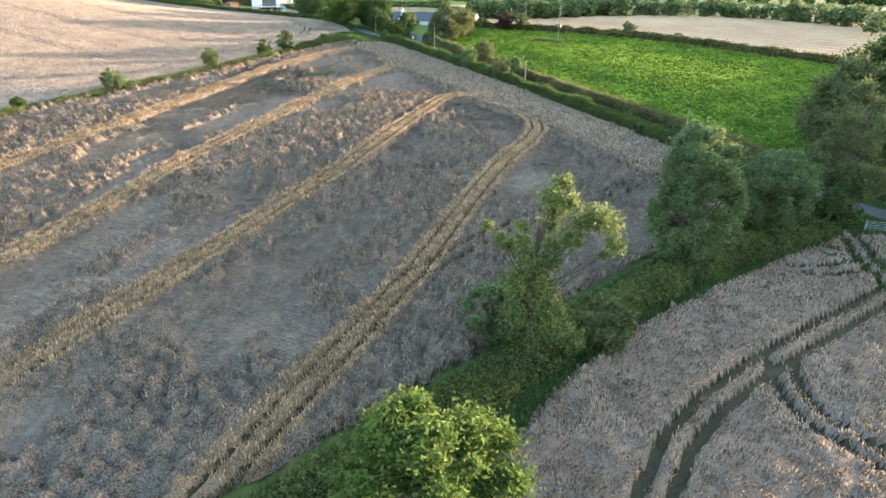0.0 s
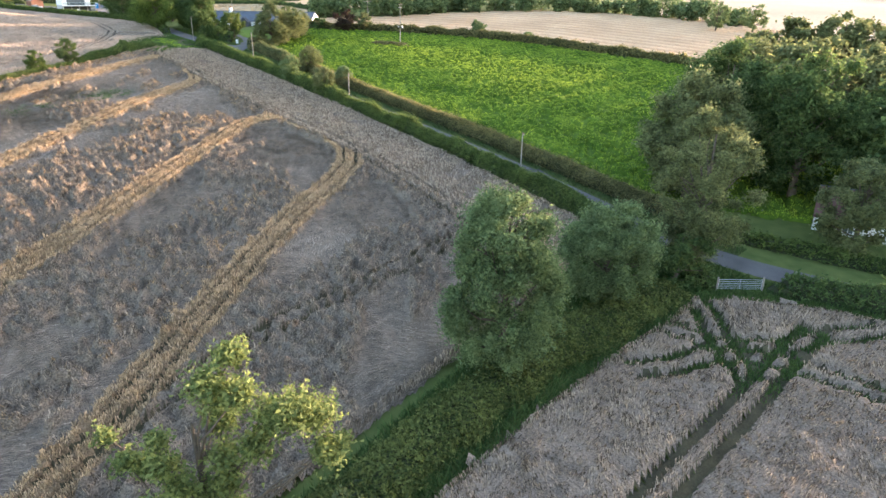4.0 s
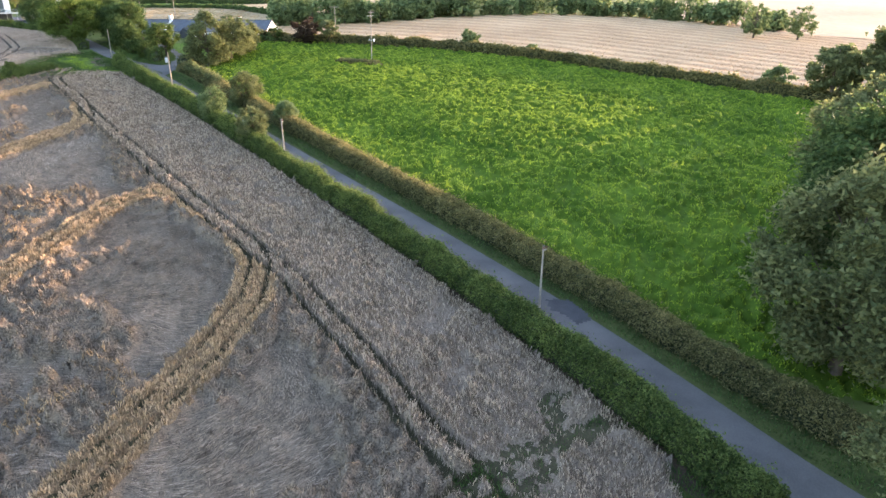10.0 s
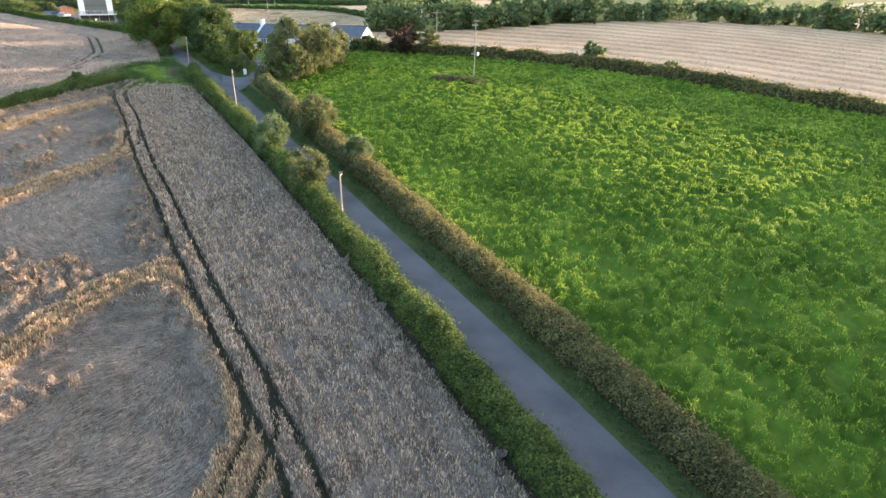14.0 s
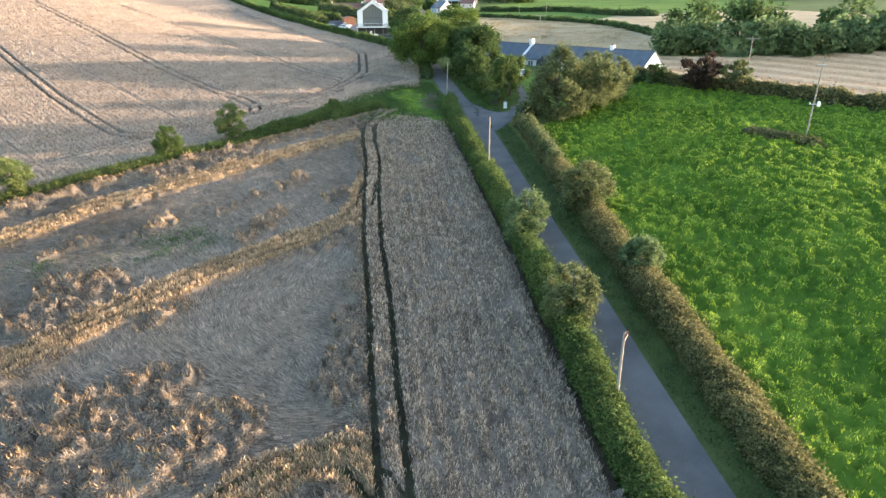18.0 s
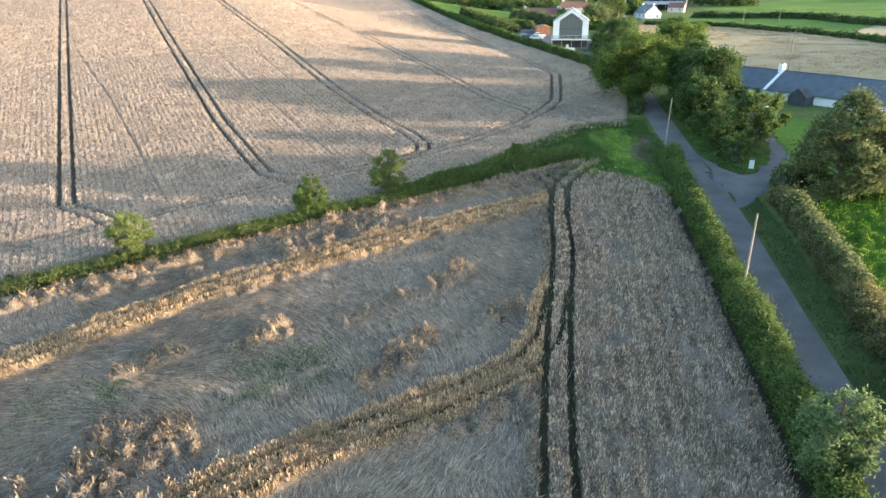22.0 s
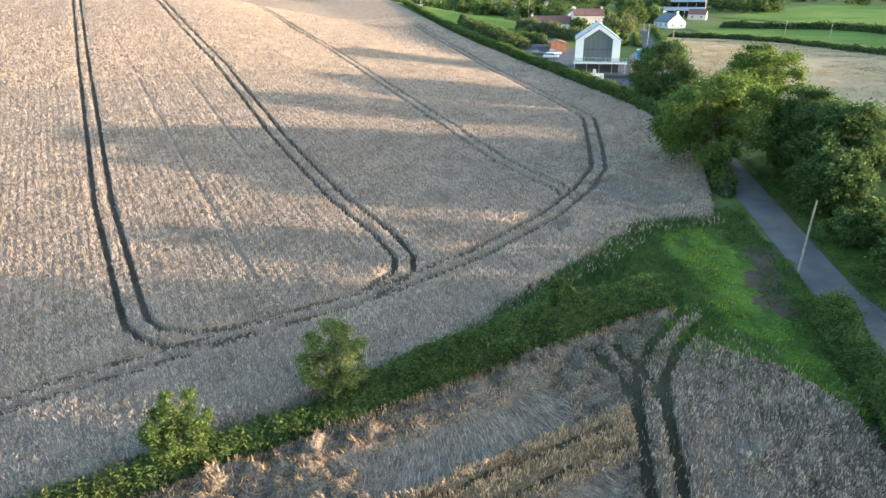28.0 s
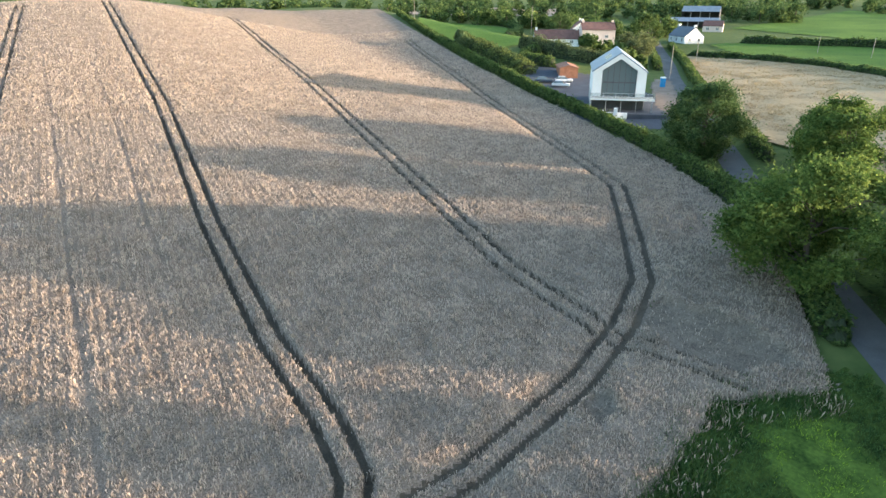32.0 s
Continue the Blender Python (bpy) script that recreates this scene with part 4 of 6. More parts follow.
x, y = scatter(near_2, 70, lambda x, y: clumps(x, y) * (0.3 + 0.7 * rows_2(x, y)) * (1 - 0.9 * lodged_2(x, y)) * (1 - wheels(x, y, THIN_2, 0.0, 0.1)) * (1 - ruts_2(x, y)) * (1 - 0.6 * sstep(-x, 175, 215)) * sstep(y, 75, 100))
ears("wheat_ears", x, y, np.maximum(height_2(x, y) - 0.14, 0), 0.46, 0.075, 0.26, M_EAR, "dense upright ripe wheat ears", poly=FIELD_2, head=True)
x, y = scatter(far_2, 26, lambda x, y: clumps(x, y) * (1 - ruts_2(x, y)) * (1 - 0.72 * sstep(-x, 235, 300)) * (x < -229) * sstep(y, 60, 90) * (x > -350))
ears("wheat_ears", x, y, np.maximum(height_2(x, y) - 0.14, 0), 0.48, 0.12, 0.26, M_EAR, "upright ripe wheat ears towards the crest", head=True)
x, y = scatter(FIELD_3, 50, lambda x, y: clumps(x, y) * (1 - wheels(x, y, TRAMS_3, 0.95, 0.42)) * (1 - sstep(x, 45, 60)))
ears("wheat_ears", x, y, np.maximum(height_3(x, y) - 0.14, 0), 0.5, 0.085, 0.5, M_SNARL, "ripe wheat ears leaning all ways", 12.0 * fbm(x * 0.2, y * 0.2, 114, 2), 0.9, poly=FIELD_3, head=True)
def fringe(pts, inward, mat, tall, label, per=55):
    """Upright stalks along a field's edge, from the ground up."""
    band = shifted(pts, 0.15 * inward) + shifted(pts, 1.0 * inward)[::-1]
    x, y = scatter(band, per)
    ears("wheat_edge", x, y, 0.0, tall, 0.07, 0.3, mat, label, head=True)


fringe([(-0.5, 96.5), (-1.5, 90), (-3, 84), (-7.5, 73), (-12.5, 61), (-17, 48), (-21, 36), (-26, 22), (-32, 5)], -1, M_SNARL, 0.75, "ripe wheat at the edge of the ditch")
fringe([(-22, 0), (-16.5, 16), (-12.6, 31), (-10.6, 43), (-7.5, 53), (-2, 64), (4.3, 75.5), (8.5, 82), (10.5, 86.2)], -1, M_SNARL, 0.7, "ripe wheat along the bramble ditch")
fringe([(-111.3, 181.6), (-95.3, 170.9), (-79.3, 160.1), (-65.3, 150.1), (-51.2, 139.9), (-39.2, 131.1), (-27.2, 122.1), (-17.2, 114.3), (-8.2, 107.1), (-2.2, 102)], -1, M_BENT, 0.8, "ripe wheat at the edge of the roadside hedge")
fringe([(-127.4, 60), (-127.6, 120), (-127.6, 181)], -1, M_SUNLIT_EAR, 0.8, "wheat at the edge of the field hedge, coloured sunlit gold")
x, y = scatter([(-16, 90), (-16, 108), (-1, 108), (-1, 90)], 80, lambda x, y: weedy_1(x, y))
tagged(ears("green_weeds", x, y, 0.02, 0.5, 0.09, 0.7, M_WEED, "rank green weeds flattened in the wheat"), category="weeds")
x, y = scatter(STUB, 7)
tagged(ears("stubble", x, y, 0.0, 0.34, 0.13, 0.3, M_STUBBLE, "short pale stubble of the mown field"), category="stubble")
x, y = scatter([(4, 70), (30, 70), (34, 88), (5, 88)], 90, lambda x, y: (1 - sstep(np.minimum.reduce([dline(x, y, q)[0] for q in TRAMS_3]), 1.0, 2.2)) * sstep(fbm(x * 0.4, y * 0.4, 96), 0.3, 0.5) * sstep(y, 71, 76))
tagged(ears("green_weeds", x, y, 0.05, 0.5, 0.1, 0.6, M_WEED, "green weeds along the wheel tracks by the gate"), category="weeds")
x, y = scatter([(8, 87), (12, 86.8), (18, 88.4), (26, 88.8), (36, 88), (36, 90.4), (24, 91.8), (17, 93.6), (12, 96.5), (8, 99.5), (5, 97)], 70)
tagged(ears("rough_grass", x, y, 0.02, 0.5, 0.09, 0.6, M_WEED, "rough dark grass round the field gate"), category="grass")
x, y = scatter([(a, b) for a, b in shifted(LANE_EDGE[7:21], 0.1)] + [(a, b) for a, b in shifted(LANE_EDGE[7:21], 2.9)][::-1], 3.0 * 14, lambda x, y: 0.4 + 0.6 * fbm(x * 0.8, y * 0.8, 99), lambda x, y: 1 - inside(x, y, JUNCTION))
tagged(ears("roadside_grass", x, y, 0.02, 0.32, 0.09, 0.6, M_WEED, "uncut grass of the roadside bank"), category="grass")
x, y = scatter([(-114, 112), (-94, 112), (-94, 150), (-114, 150)], 34, lambda x, y: np.maximum(np.exp(-((x + 100.2) / 2.6) ** 2 - ((y - 131) / 5.0) ** 2), np.exp(-((x + 104.5) / 2.2) ** 2 - ((y - 118) / 4.0) ** 2)) * sstep(fbm(x * 0.4, y * 0.4, 95), 0.3, 0.6))
tagged(ears("green_weeds", x, y, 0.3, 0.35, 0.1, 0.6, M_WEED, "green weeds grown up through flattened wheat"), category="weeds")
for line in ([(-62.9, 122.3), (-62.9, 125.1), (-61.7, 127.6), (-59.4, 128.2), (-58.1, 126.9)], [(-101.1, 128.5), (-101.9, 133.8), (-97.3, 136.3), (-96.3, 131.5)]):
    x, y = scatter(shifted(line, 1.1) + shifted(line, -1.1)[::-1], 40, lambda x, y: sstep(fbm(x * 0.9, y * 0.9, 98), 0.35, 0.55))
    tagged(ears("green_weeds", x, y, np.maximum(height_1(x, y) - 0.15, 0.05), 0.5, 0.09, 0.6, M_WEED, "rank green weeds among the fallen wheat"), category="weeds")
x, y = scatter(PASTURE, 44, lambda x, y: (0.05 + 0.95 * sstep(tussocks(x, y), 0.05, 0.35)) * (1 - sstep(x, 40, 60)))
tagged(ears("grass_tufts", x, y, 0.85 * tussocks(x, y), 0.34, 0.1, 0.6, M_BLADE, "lush green grass tufts of the pasture"), category="grass")
x, y = scatter([(-127, 176), (-126, 180), (-120, 183.5), (-112.5, 179), (-111, 175.5), (-118, 178), (-125, 173)], 14)
tagged(ears("green_weeds", x, y, 0.5, 0.5, 0.09, 0.5, M_WEED, "green weeds among the wheat by the gateway"), category="weeds")
GATE_EDGE = [(-127, 181.5), (-125.4, 181), (-123.4, 180.3), (-120.6, 180.2), (-117.5, 181.8), (-113.9, 182), (-111.3, 181.6)]
x, y = scatter(shifted(GATE_EDGE, 2.2) + shifted(GATE_EDGE, -0.3)[::-1], 10, lambda x, y: sstep(fbm(x * 0.9, y * 0.9, 88), 0.4, 0.6))
tagged(ears("wheat_edge", x, y, 0.15, 0.6, 0.075, 0.4, M_BENT, "stray wheat in the gateway grass", head=True), category="wheat")
x, y = scatter(shifted(GATE_EDGE, 0.5) + shifted(GATE_EDGE, -2.6)[::-1], 45, lambda x, y: sstep(fbm(x * 0.8, y * 0.8, 89), 0.42, 0.6))
tagged(ears("green_weeds", x, y, 0.35, 0.5, 0.08, 0.5, M_BLADE, "bright grass grown into the wheat by the gateway"), category="grass")
x, y = scatter([(-130.5, 165), (-133, 167), (-137, 177), (-141, 185), (-138.5, 188), (-134, 182), (-130, 180)], 50)
tagged(ears("green_weeds", x, y, 0.2, 0.8, 0.1, 0.5, M_WEED, "tall nettles beside the end of the hedge"), category="weeds")
EDGE_2 = [(-131.8, 163), (-135, 171), (-138, 182), (-140.7, 188.7), (-141.7, 190.2), (-140.2, 193.2), (-138.4, 198.2)]
ROUND_2 = shifted(EDGE_2, 2.2) + shifted(EDGE_2, -2.4)[::-1]
x, y = scatter(ROUND_2, 18, lambda x, y: sstep(fbm(x * 0.7, y * 0.7, 85), 0.25, 0.7))
tagged(ears("dry_grass", x, y, 0.15, 0.75, 0.075, 0.45, M_BENT, "tall bleached grass at the wheat's edge", head=True), category="grass")
x, y = scatter(ROUND_2, 55, lambda x, y: sstep(fbm(x * 0.6, y * 0.6, 86), 0.4, 0.6))
tagged(ears("green_weeds", x, y, 0.2, 0.75, 0.09, 0.5, M_WEED, "green weeds grown into the wheat's edge"), category="weeds")
x, y = scatter([(-128.0, 40), (-126.9, 40), (-126.6, 100), (-126.8, 150), (-127.2, 166), (-128.1, 166), (-127.9, 120)], 70, lambda x, y: sstep(fbm(x * 0.5, y * 0.3, 87), 0.3, 0.5))
tagged(ears("dead_grass", x, y, 0.02, 0.7, 0.08, 0.55, M_DEAD, "brown dead grass below the field hedge"), category="grass")
WEST_OF_C = [(-131.6, 60), (-129.6, 60), (-129.6, 160), (-131, 170), (-137, 181), (-141, 187), (-144.5, 190.5), (-141.5, 185), (-136.5, 176), (-132.5, 165)]
x, y = scatter(WEST_OF_C, 60)
tagged(ears("grass_tufts", x, y, 0.1, 0.8, 0.09, 0.45, M_WEED, "long rough grass between hedge and wheat"), category="grass")
x, y = scatter(GATEWAY, 70, lambda x, y: sstep(dline(x, y, GREEN_WAY)[0] + 6 * (fbm(x * 0.35, y * 0.35, 83) - 0.5), 2.0, 4.5))
tagged(ears("green_weeds", x, y, 0.12, 0.5, 0.1, 0.6, M_WEED, "dark rank weeds in the field gateway"), category="weeds")
x, y = scatter(GATEWAY, 70, lambda x, y: sstep(fbm(x * 0.6, y * 0.6, 84), 0.35, 0.55) * (1 - sstep(dline(x, y, GREEN_WAY)[0], 1.5, 4.0)) * sstep(dline(x, y, [(-122.5, 188), (-126, 190.5), (-129.5, 195)])[0] + 3 * (fbm(x * 0.5, y * 0.5, 82) - 0.5), 1.2, 2.4))
tagged(ears("grass_tufts", x, y, 0.15, 0.35, 0.08, 0.7, M_BLADE, "rough grass of the gateway"), category="grass")
DITCH = [(-36, -5), (-25, 22), (-20, 36), (-16, 48), (-11, 62), (-6, 75), (-2, 84), (3, 92), (10, 93), (13, 84), (7, 78), (2, 70), (-3.5, 59), (-8, 48), (-12.5, 35), (-17, 18), (-24, -5)]
x, y = scatter([(-4, 83), (-1.5, 90), (-0.8, 96.5), (-2.5, 101), (2, 100.5), (6, 96), (7, 90), (4, 83), (0, 78)], 60)
tagged(ears("rough_grass", x, y, 0.02, 0.6, 0.1, 0.6, M_WEED, "rough grass at the corner of the wheat"), category="grass")
x, y = scatter(DITCH, 55)
tagged(ears("ditch_grass", x, y, 0.0, 0.8, 0.12, 0.6, M_WEED, "long dark grass and nettles along the ditch"), category="grass")


# ---- trees ----
def tube(p0, p1, r0, r1, sides=7):
    p0, p1 = np.array(p0, float), np.array(p1, float)
    d = (p1 - p0) / (np.linalg.norm(p1 - p0) + 1e-9)
    a = np.cross(d, (0.3, 0.9, 0.2))
    a /= np.linalg.norm(a)
    b = np.cross(d, a)
    ang = np.linspace(0, 2 * math.pi, sides, endpoint=False)
    ring = np.cos(ang)[:, None] * a + np.sin(ang)[:, None] * b
    v = np.vstack([p0 + ring * r0, p1 + ring * r1])
    f = [(k, (k + 1) % sides, sides + (k + 1) % sides, sides + k) for k in range(sides)]
    return v, f


def joined(tubes):
    V, F, n = [], [], 0
    for v, f in tubes:
        V.append(v)
        F += [tuple(i + n for i in q) for q in f]
        n += len(v)
    return np.vstack(V), F


def tree(x, y, tall, wide, leaf, label, leaves=9000, size=0.3, clumps=40, base=0.2, seed=0, open_crown=0.0, droop=0.0, trunk=0.0, name="tree", category="tree", sink=0.1, at=None, group=""):
    """A tapered trunk with limbs, and a crown of leaf clumps with gaps and an uneven outline; at: clump places (across, up, radius)."""
    r = np.random.default_rng(seed + 100)
    root = new(name)
    root.location = (x, y, gz(x, y) - sink)
    tr = trunk or tall * 0.022 + 0.06
    zc = base * tall
    if at:
        clumps = len(at)
        P = np.array([(0.89 * a + 0.45 * e, 0.45 * a - 0.89 * e, h) for (a, h, _), e in zip(at, r.uniform(-1.1, 1.1, clumps))])
        rad = np.array([q for _, _, q in at])
    else:
        lobes = r.normal(size=(7, 3))
        lobes /= np.linalg.norm(lobes, axis=1)[:, None]
        c = r.normal(size=(clumps, 3))
        c /= np.linalg.norm(c, axis=1)[:, None]
        swell = 0.78 + 0.42 * np.clip((c @ lobes.T).max(1) - 0.35, 0, 1)
        depth = np.where(r.uniform(0, 1, clumps) < 0.78, r.uniform(0.8, 1.0, clumps), r.uniform(0.2, 0.8, clumps))
        c *= (depth * swell)[:, None]
        u = (c[:, 2] + 1) / 2
        P = np.stack([c[:, 0] * wide * 0.46, c[:, 1] * wide * 0.46, zc + u * (tall - zc) * 0.9], 1)
        rad = wide * r.uniform(0.07, 0.15, clumps) * (1 - 0.35 * open_crown)
    lean = r.normal(0, 0.02, 2)
    tubes, prev, pr = [], np.zeros(3), tr * 1.25
    for h in np.linspace(0, tall * 0.78, 6)[1:]:
        p = np.array([lean[0] * h + r.normal(0, 0.06), lean[1] * h + r.normal(0, 0.06), h])
        q = tr * (1 - 0.85 * h / (tall * 0.8))
        tubes.append(tube(prev, p, pr, q))
        prev, pr = p, q
    for k in range(min(clumps, 26)):
        h = np.clip(P[k, 2] * r.uniform(0.45, 0.8), tall * 0.08, tall * 0.74)
        s = np.array([lean[0] * h, lean[1] * h, h])
        m = (s + P[k]) / 2 + r.normal(0, 0.03 * wide, 3)
        q = tr * 0.34 * (1 - 0.6 * h / tall)
        tubes += [tube(s, m, q, q * 0.65, 5), tube(m, P[k], q * 0.65, 0.02, 5)]
    v, f = joined(tubes)
    part_np("trunk", v, f, M_BARK, root, smooth=True)
    w = rad ** 2
    k = r.choice(clumps, leaves, p=w / w.sum())
    d = r.normal(size=(leaves, 3))
    d /= np.linalg.norm(d, axis=1)[:, None]
    rr = (np.abs(r.normal(0, 0.42, leaves)) + 0.45 * r.uniform(0, 1, leaves)) * (1.25 if at else 1)
    L = P[k] + d * (rad[k] * rr)[:, None] * np.array([1, 1, 0.8])
    if droop:
        L[:, 2] -= droop * r.uniform(0, 1, leaves) ** 2 * np.hypot(L[:, 0], L[:, 1])
    L[:, 2] = np.maximum(L[:, 2], 0.15 + 0.3 * r.uniform(0, 1, leaves))
    lv, lf = leaf_tris(L, size)
    part_np("crown", lv, lf, leaf, root)
    return tagged(root, label, category, group)


tree(-13.2, 25.3, 9.6, 10.5, M_LEAF_LIME, "bright green leafy tree in the ditch hedge", 46000, 0.26, 70, 0.05, 1)
IVY = [(1.9, 15.2, 0.8), (0.9, 14.3, 0.9), (2.3, 14.0, 0.8), (1.4, 13.0, 0.9), (2.7, 11.0, 0.9), (3.6, 12.2, 0.9), (4.4, 13.0, 1.1), (5.4, 12.2, 1.0), (5.9, 10.9, 0.8), (6.6, 10.0, 0.5), (5.7, 9.2, 0.5), (-3.9, 11.8, 0.5), (-2.9, 11.0, 0.6), (-2.1, 10.3, 0.7), (-1.3, 12.2, 0.6), (-1.2, 10.9, 0.7), (-0.7, 9.6, 0.8),
       (1.1, 11.8, 0.8), (1.2, 10.4, 0.8), (1.2, 9.2, 0.8), (-1.4, 7.6, 1.2), (-1.0, 6.0, 1.2), (-1.2, 4.4, 1.2), (-0.9, 2.8, 1.2), (0.2, 8.2, 1.0), (0.4, 6.6, 1.2), (0.2, 4.8, 1.3), (0, 3.2, 1.3), (0.2, 1.6, 1.2), (0.8, 6.5, 1.0), (1.4, 4.8, 1.1), (2.1, 3.3, 1.2), (3.2, 2.6, 1.0), (0.9, 1.0, 0.8)]
tree(-14.5, 44.8, 16.0, 8.5, M_LEAF_IVY, "ivy-clad ash with an open ragged crown", 42000, 0.2, 18, 0.1, 2, name="ivy_tree", at=IVY)
tree(-18.3, 45.5, 6.5, 6.0, M_LEAF_ASH, "grey-green bush under the ivy-clad tree", 12000, 0.24, 40, 0.02, 3, name="bush", category="bush")
tree(-9.5, 49.5, 5.0, 6.0, M_LEAF_OLIVE, "yellowish bush beside the ditch", 8000, 0.22, 36, 0.02, 4, 0.3, name="bush", category="bush")
tree(-5.3, 70.0, 16.3, 10.2, M_LEAF_ASH, "tall rounded grey-green ash at the ditch", 90000, 0.19, 150, 0.04, 5, droop=0.2, name="ash_tree")
tree(2.0, 83.3, 11.6, 9.8, M_LEAF_ASH, "broad green tree with a rounded crown", 66000, 0.2, 110, 0.03, 6)
tree(10.8, 93.4, 19.0, 11.5, M_LEAF_OLIVE, "tall ivy-grown tree with bare twigs at the top", 60000, 0.2, 90, 0.04, 7, 0.3)
tree(28.5, 102.8, 13.0, 9.5, M_LEAF_OLIVE, "yellowish leafy tree beside the lane", 26000, 0.28, 80, 0.05, 9, 0.2)
tree(9.0, 89.0, 7.0, 7.0, M_LEAF_DARK, "dark shrub by the field gate", 6000, 0.3, 30, 0.03, 8, name="bush", category="bush")
for i, (bx, by, bh, bw) in enumerate([(11, 115, 18.0, 15), (16, 127, 20.0, 16), (20, 143, 19, 16), (25, 119, 21, 16), (29, 134, 21, 17), (39, 124, 20, 17), (40, 142, 19, 16), (36, 112, 17, 14)]):
    tree(bx, by, bh, bw, M_LEAF_DARK if i % 2 else M_LEAF_OLIVE, "large dense broadleaf tree at the pasture corner", 40000 if i < 4 else 9000, 0.36 if i < 4 else 0.75, 110, 0.03, 20 + i, name="broadleaf_tree", group="trees at the pasture corner")
# the first trees stand in view; those farther east are unseen, added for shade
for i, (bx, by, bh, bw) in enumerate([(31, 207, 13, 10), (38, 204, 16, 13), (48, 201, 18, 14), (60, 198, 19, 15), (74, 193, 19, 15), (88, 189, 19, 15), (102, 184, 19, 15), (54, 210, 17, 14), (68, 206, 18, 14)]):
    tree(bx, by, bh, bw, M_LEAF_OLIVE, "tall tree in the partly unseen shading row beyond the pasture", 6500, 0.8, 80, 0.02, 120 + i, name="broadleaf_tree", group="trees beyond the pasture")
for i, (bx, by, bh, bw, mat) in enumerate([(-128.8, 122.2, 6.2, 4.8, M_LEAF_IVY), (-129.2, 142.2, 5.8, 4.4, M_LEAF), (-130.5, 152.8, 6.8, 5.2, M_LEAF_IVY), (-131.5, 172.6, 3.8, 3.0, M_LEAF), (-127.5, 92.7, 5.5, 5.4, M_LEAF_ASH), (-128.8, 72.5, 3.3, 3.0, M_LEAF)]):
    tree(bx, by, bh, bw, mat, "young round-crowned tree growing in the field hedge", 24000, 0.135, 70, 0.14, 40 + i, name="young_tree", group="young trees in the field hedge")
for i, (bx, by, bh, bw, mat) in enumerate([(-73.6, 158.6, 6.2, 5.0, M_LEAF_ASH), (-60.2, 149.2, 6.0, 4.6, M_LEAF_OLIVE), (-73.8, 169.4, 6.6, 5.8, M_LEAF_OLIVE), (-61.5, 161.3, 4.2, 4.0, M_LEAF_ASH)]):
    tree(bx, by, bh * 1.1, bw * 1.05, mat, "small bushy tree standing up from the roadside hedge", 22000, 0.165, 120, 0.0, 50 + i, name="hedge_tree", group="bushy trees along the lane")
tree(-100.5, 197, 12.5, 11.0, M_LEAF_OLIVE, "olive-green feathery tree by the drive", 30000, 0.28, 90, 0.02, 60, droop=0.05)
tree(-98.5, 203, 11.5, 11, M_LEAF_OLIVE, "olive-green feathery tree by the pasture corner", 20000, 0.28, 80, 0.02, 61, droop=0.05)
tree(-99.5, 210.5, 9.5, 9.5, M_LEAF_OLIVE, "olive-green tree beside the drive", 16000, 0.28, 60, 0.04, 62)
tree(-91.5, 227.5, 7.5, 8.0, M_LEAF_RED, "dark copper-leaved tree at the pasture hedge", 8000, 0.32, 40, 0.03, 63)
tree(-85.5, 229.5, 6.5, 6.5, M_LEAF_OLIVE, "green bush beside the copper tree", 6000, 0.32, 34, 0.03, 64, name="bush", category="bush")
tree(-101, 226, 4.0, 7.0, M_LEAF_DARK, "dark garden shrub by the gable", 5000, 0.3, 30, 0.02, 65, name="bush", category="bush")
tree(-116.6, 198.6, 3.6, 5.0, M_LEAF_DARK, "dark clipped round bush at the drive", 7000, 0.2, 40, 0.02, 68, name="bush", category="bush")
tree(-120.6, 200.6, 4.6, 5.5, M_LEAF, "leafy bush between lane and drive", 7000, 0.22, 40, 0.02, 69, name="bush", category="bush")
tree(-127.5, 204.2, 4.0, 5.5, M_LEAF_DARK, "dark bush beside the lane", 7000, 0.24, 40, 0.02, 170, name="bush", category="bush")
for i, (bx, by, bh, bw) in enumerate([(-113, 221.5, 2.6, 4), (-119, 224, 2.2, 3.5), (-106, 222.5, 3.0, 4.5), (-137, 224, 3.4, 5)]):
    tree(bx, by, bh, bw, M_LEAF, "garden shrub in front of the long house", 3500, 0.24, 26, 0.02, 171 + i, name="shrub", category="shrub")
tree(-118.6, 205.3, 8.4, 8.0, M_LEAF, "garden tree with a rounded crown", 14000, 0.26, 36, 0.1, 66)
tree(-125.5, 206, 5.2, 6.5, M_LEAF, "leafy garden tree by the drive", 9000, 0.28, 40, 0.08, 67)
for i, (bx, by, bh, bw, mat) in enumerate([(-133.5, 208.5, 8.5, 8, M_LEAF_DARK), (-137, 214, 12.5, 11, M_LEAF_DARK), (-142.5, 216, 12, 9, M_LEAF_DARK), (-149.2, 208.4, 14.5, 15, M_LEAF_LIME), (-161, 231, 14.5, 13, M_LEAF_LIME), (-154, 213.5, 9.5, 7.5, M_LEAF_LIME), (-184.5, 233.2, 13.2, 13.5, M_LEAF_DARK), (-170, 240, 10, 10, M_LEAF_LIME)]):
    tree(bx, by, bh, bw, mat, "large leafy roadside tree near the junction", 38000, 0.27, 120, 0.05, 70 + i, name="broadleaf_tree", group="roadside trees at the junction")
for i, (bx, by, bh, bw) in enumerate([(-48.2, 236.5, 5.6, 5.0), (-31.4, 233, 3.4, 4.0), (22.6, 213, 5.5, 6.4), (29, 293, 11.5, 8), (42, 295, 11.5, 9)]):
    tree(bx, by, bh, bw, M_LEAF_ASH, "lone tree in a field hedge", 7000, 0.34, 60, 0.03, 90 + i)

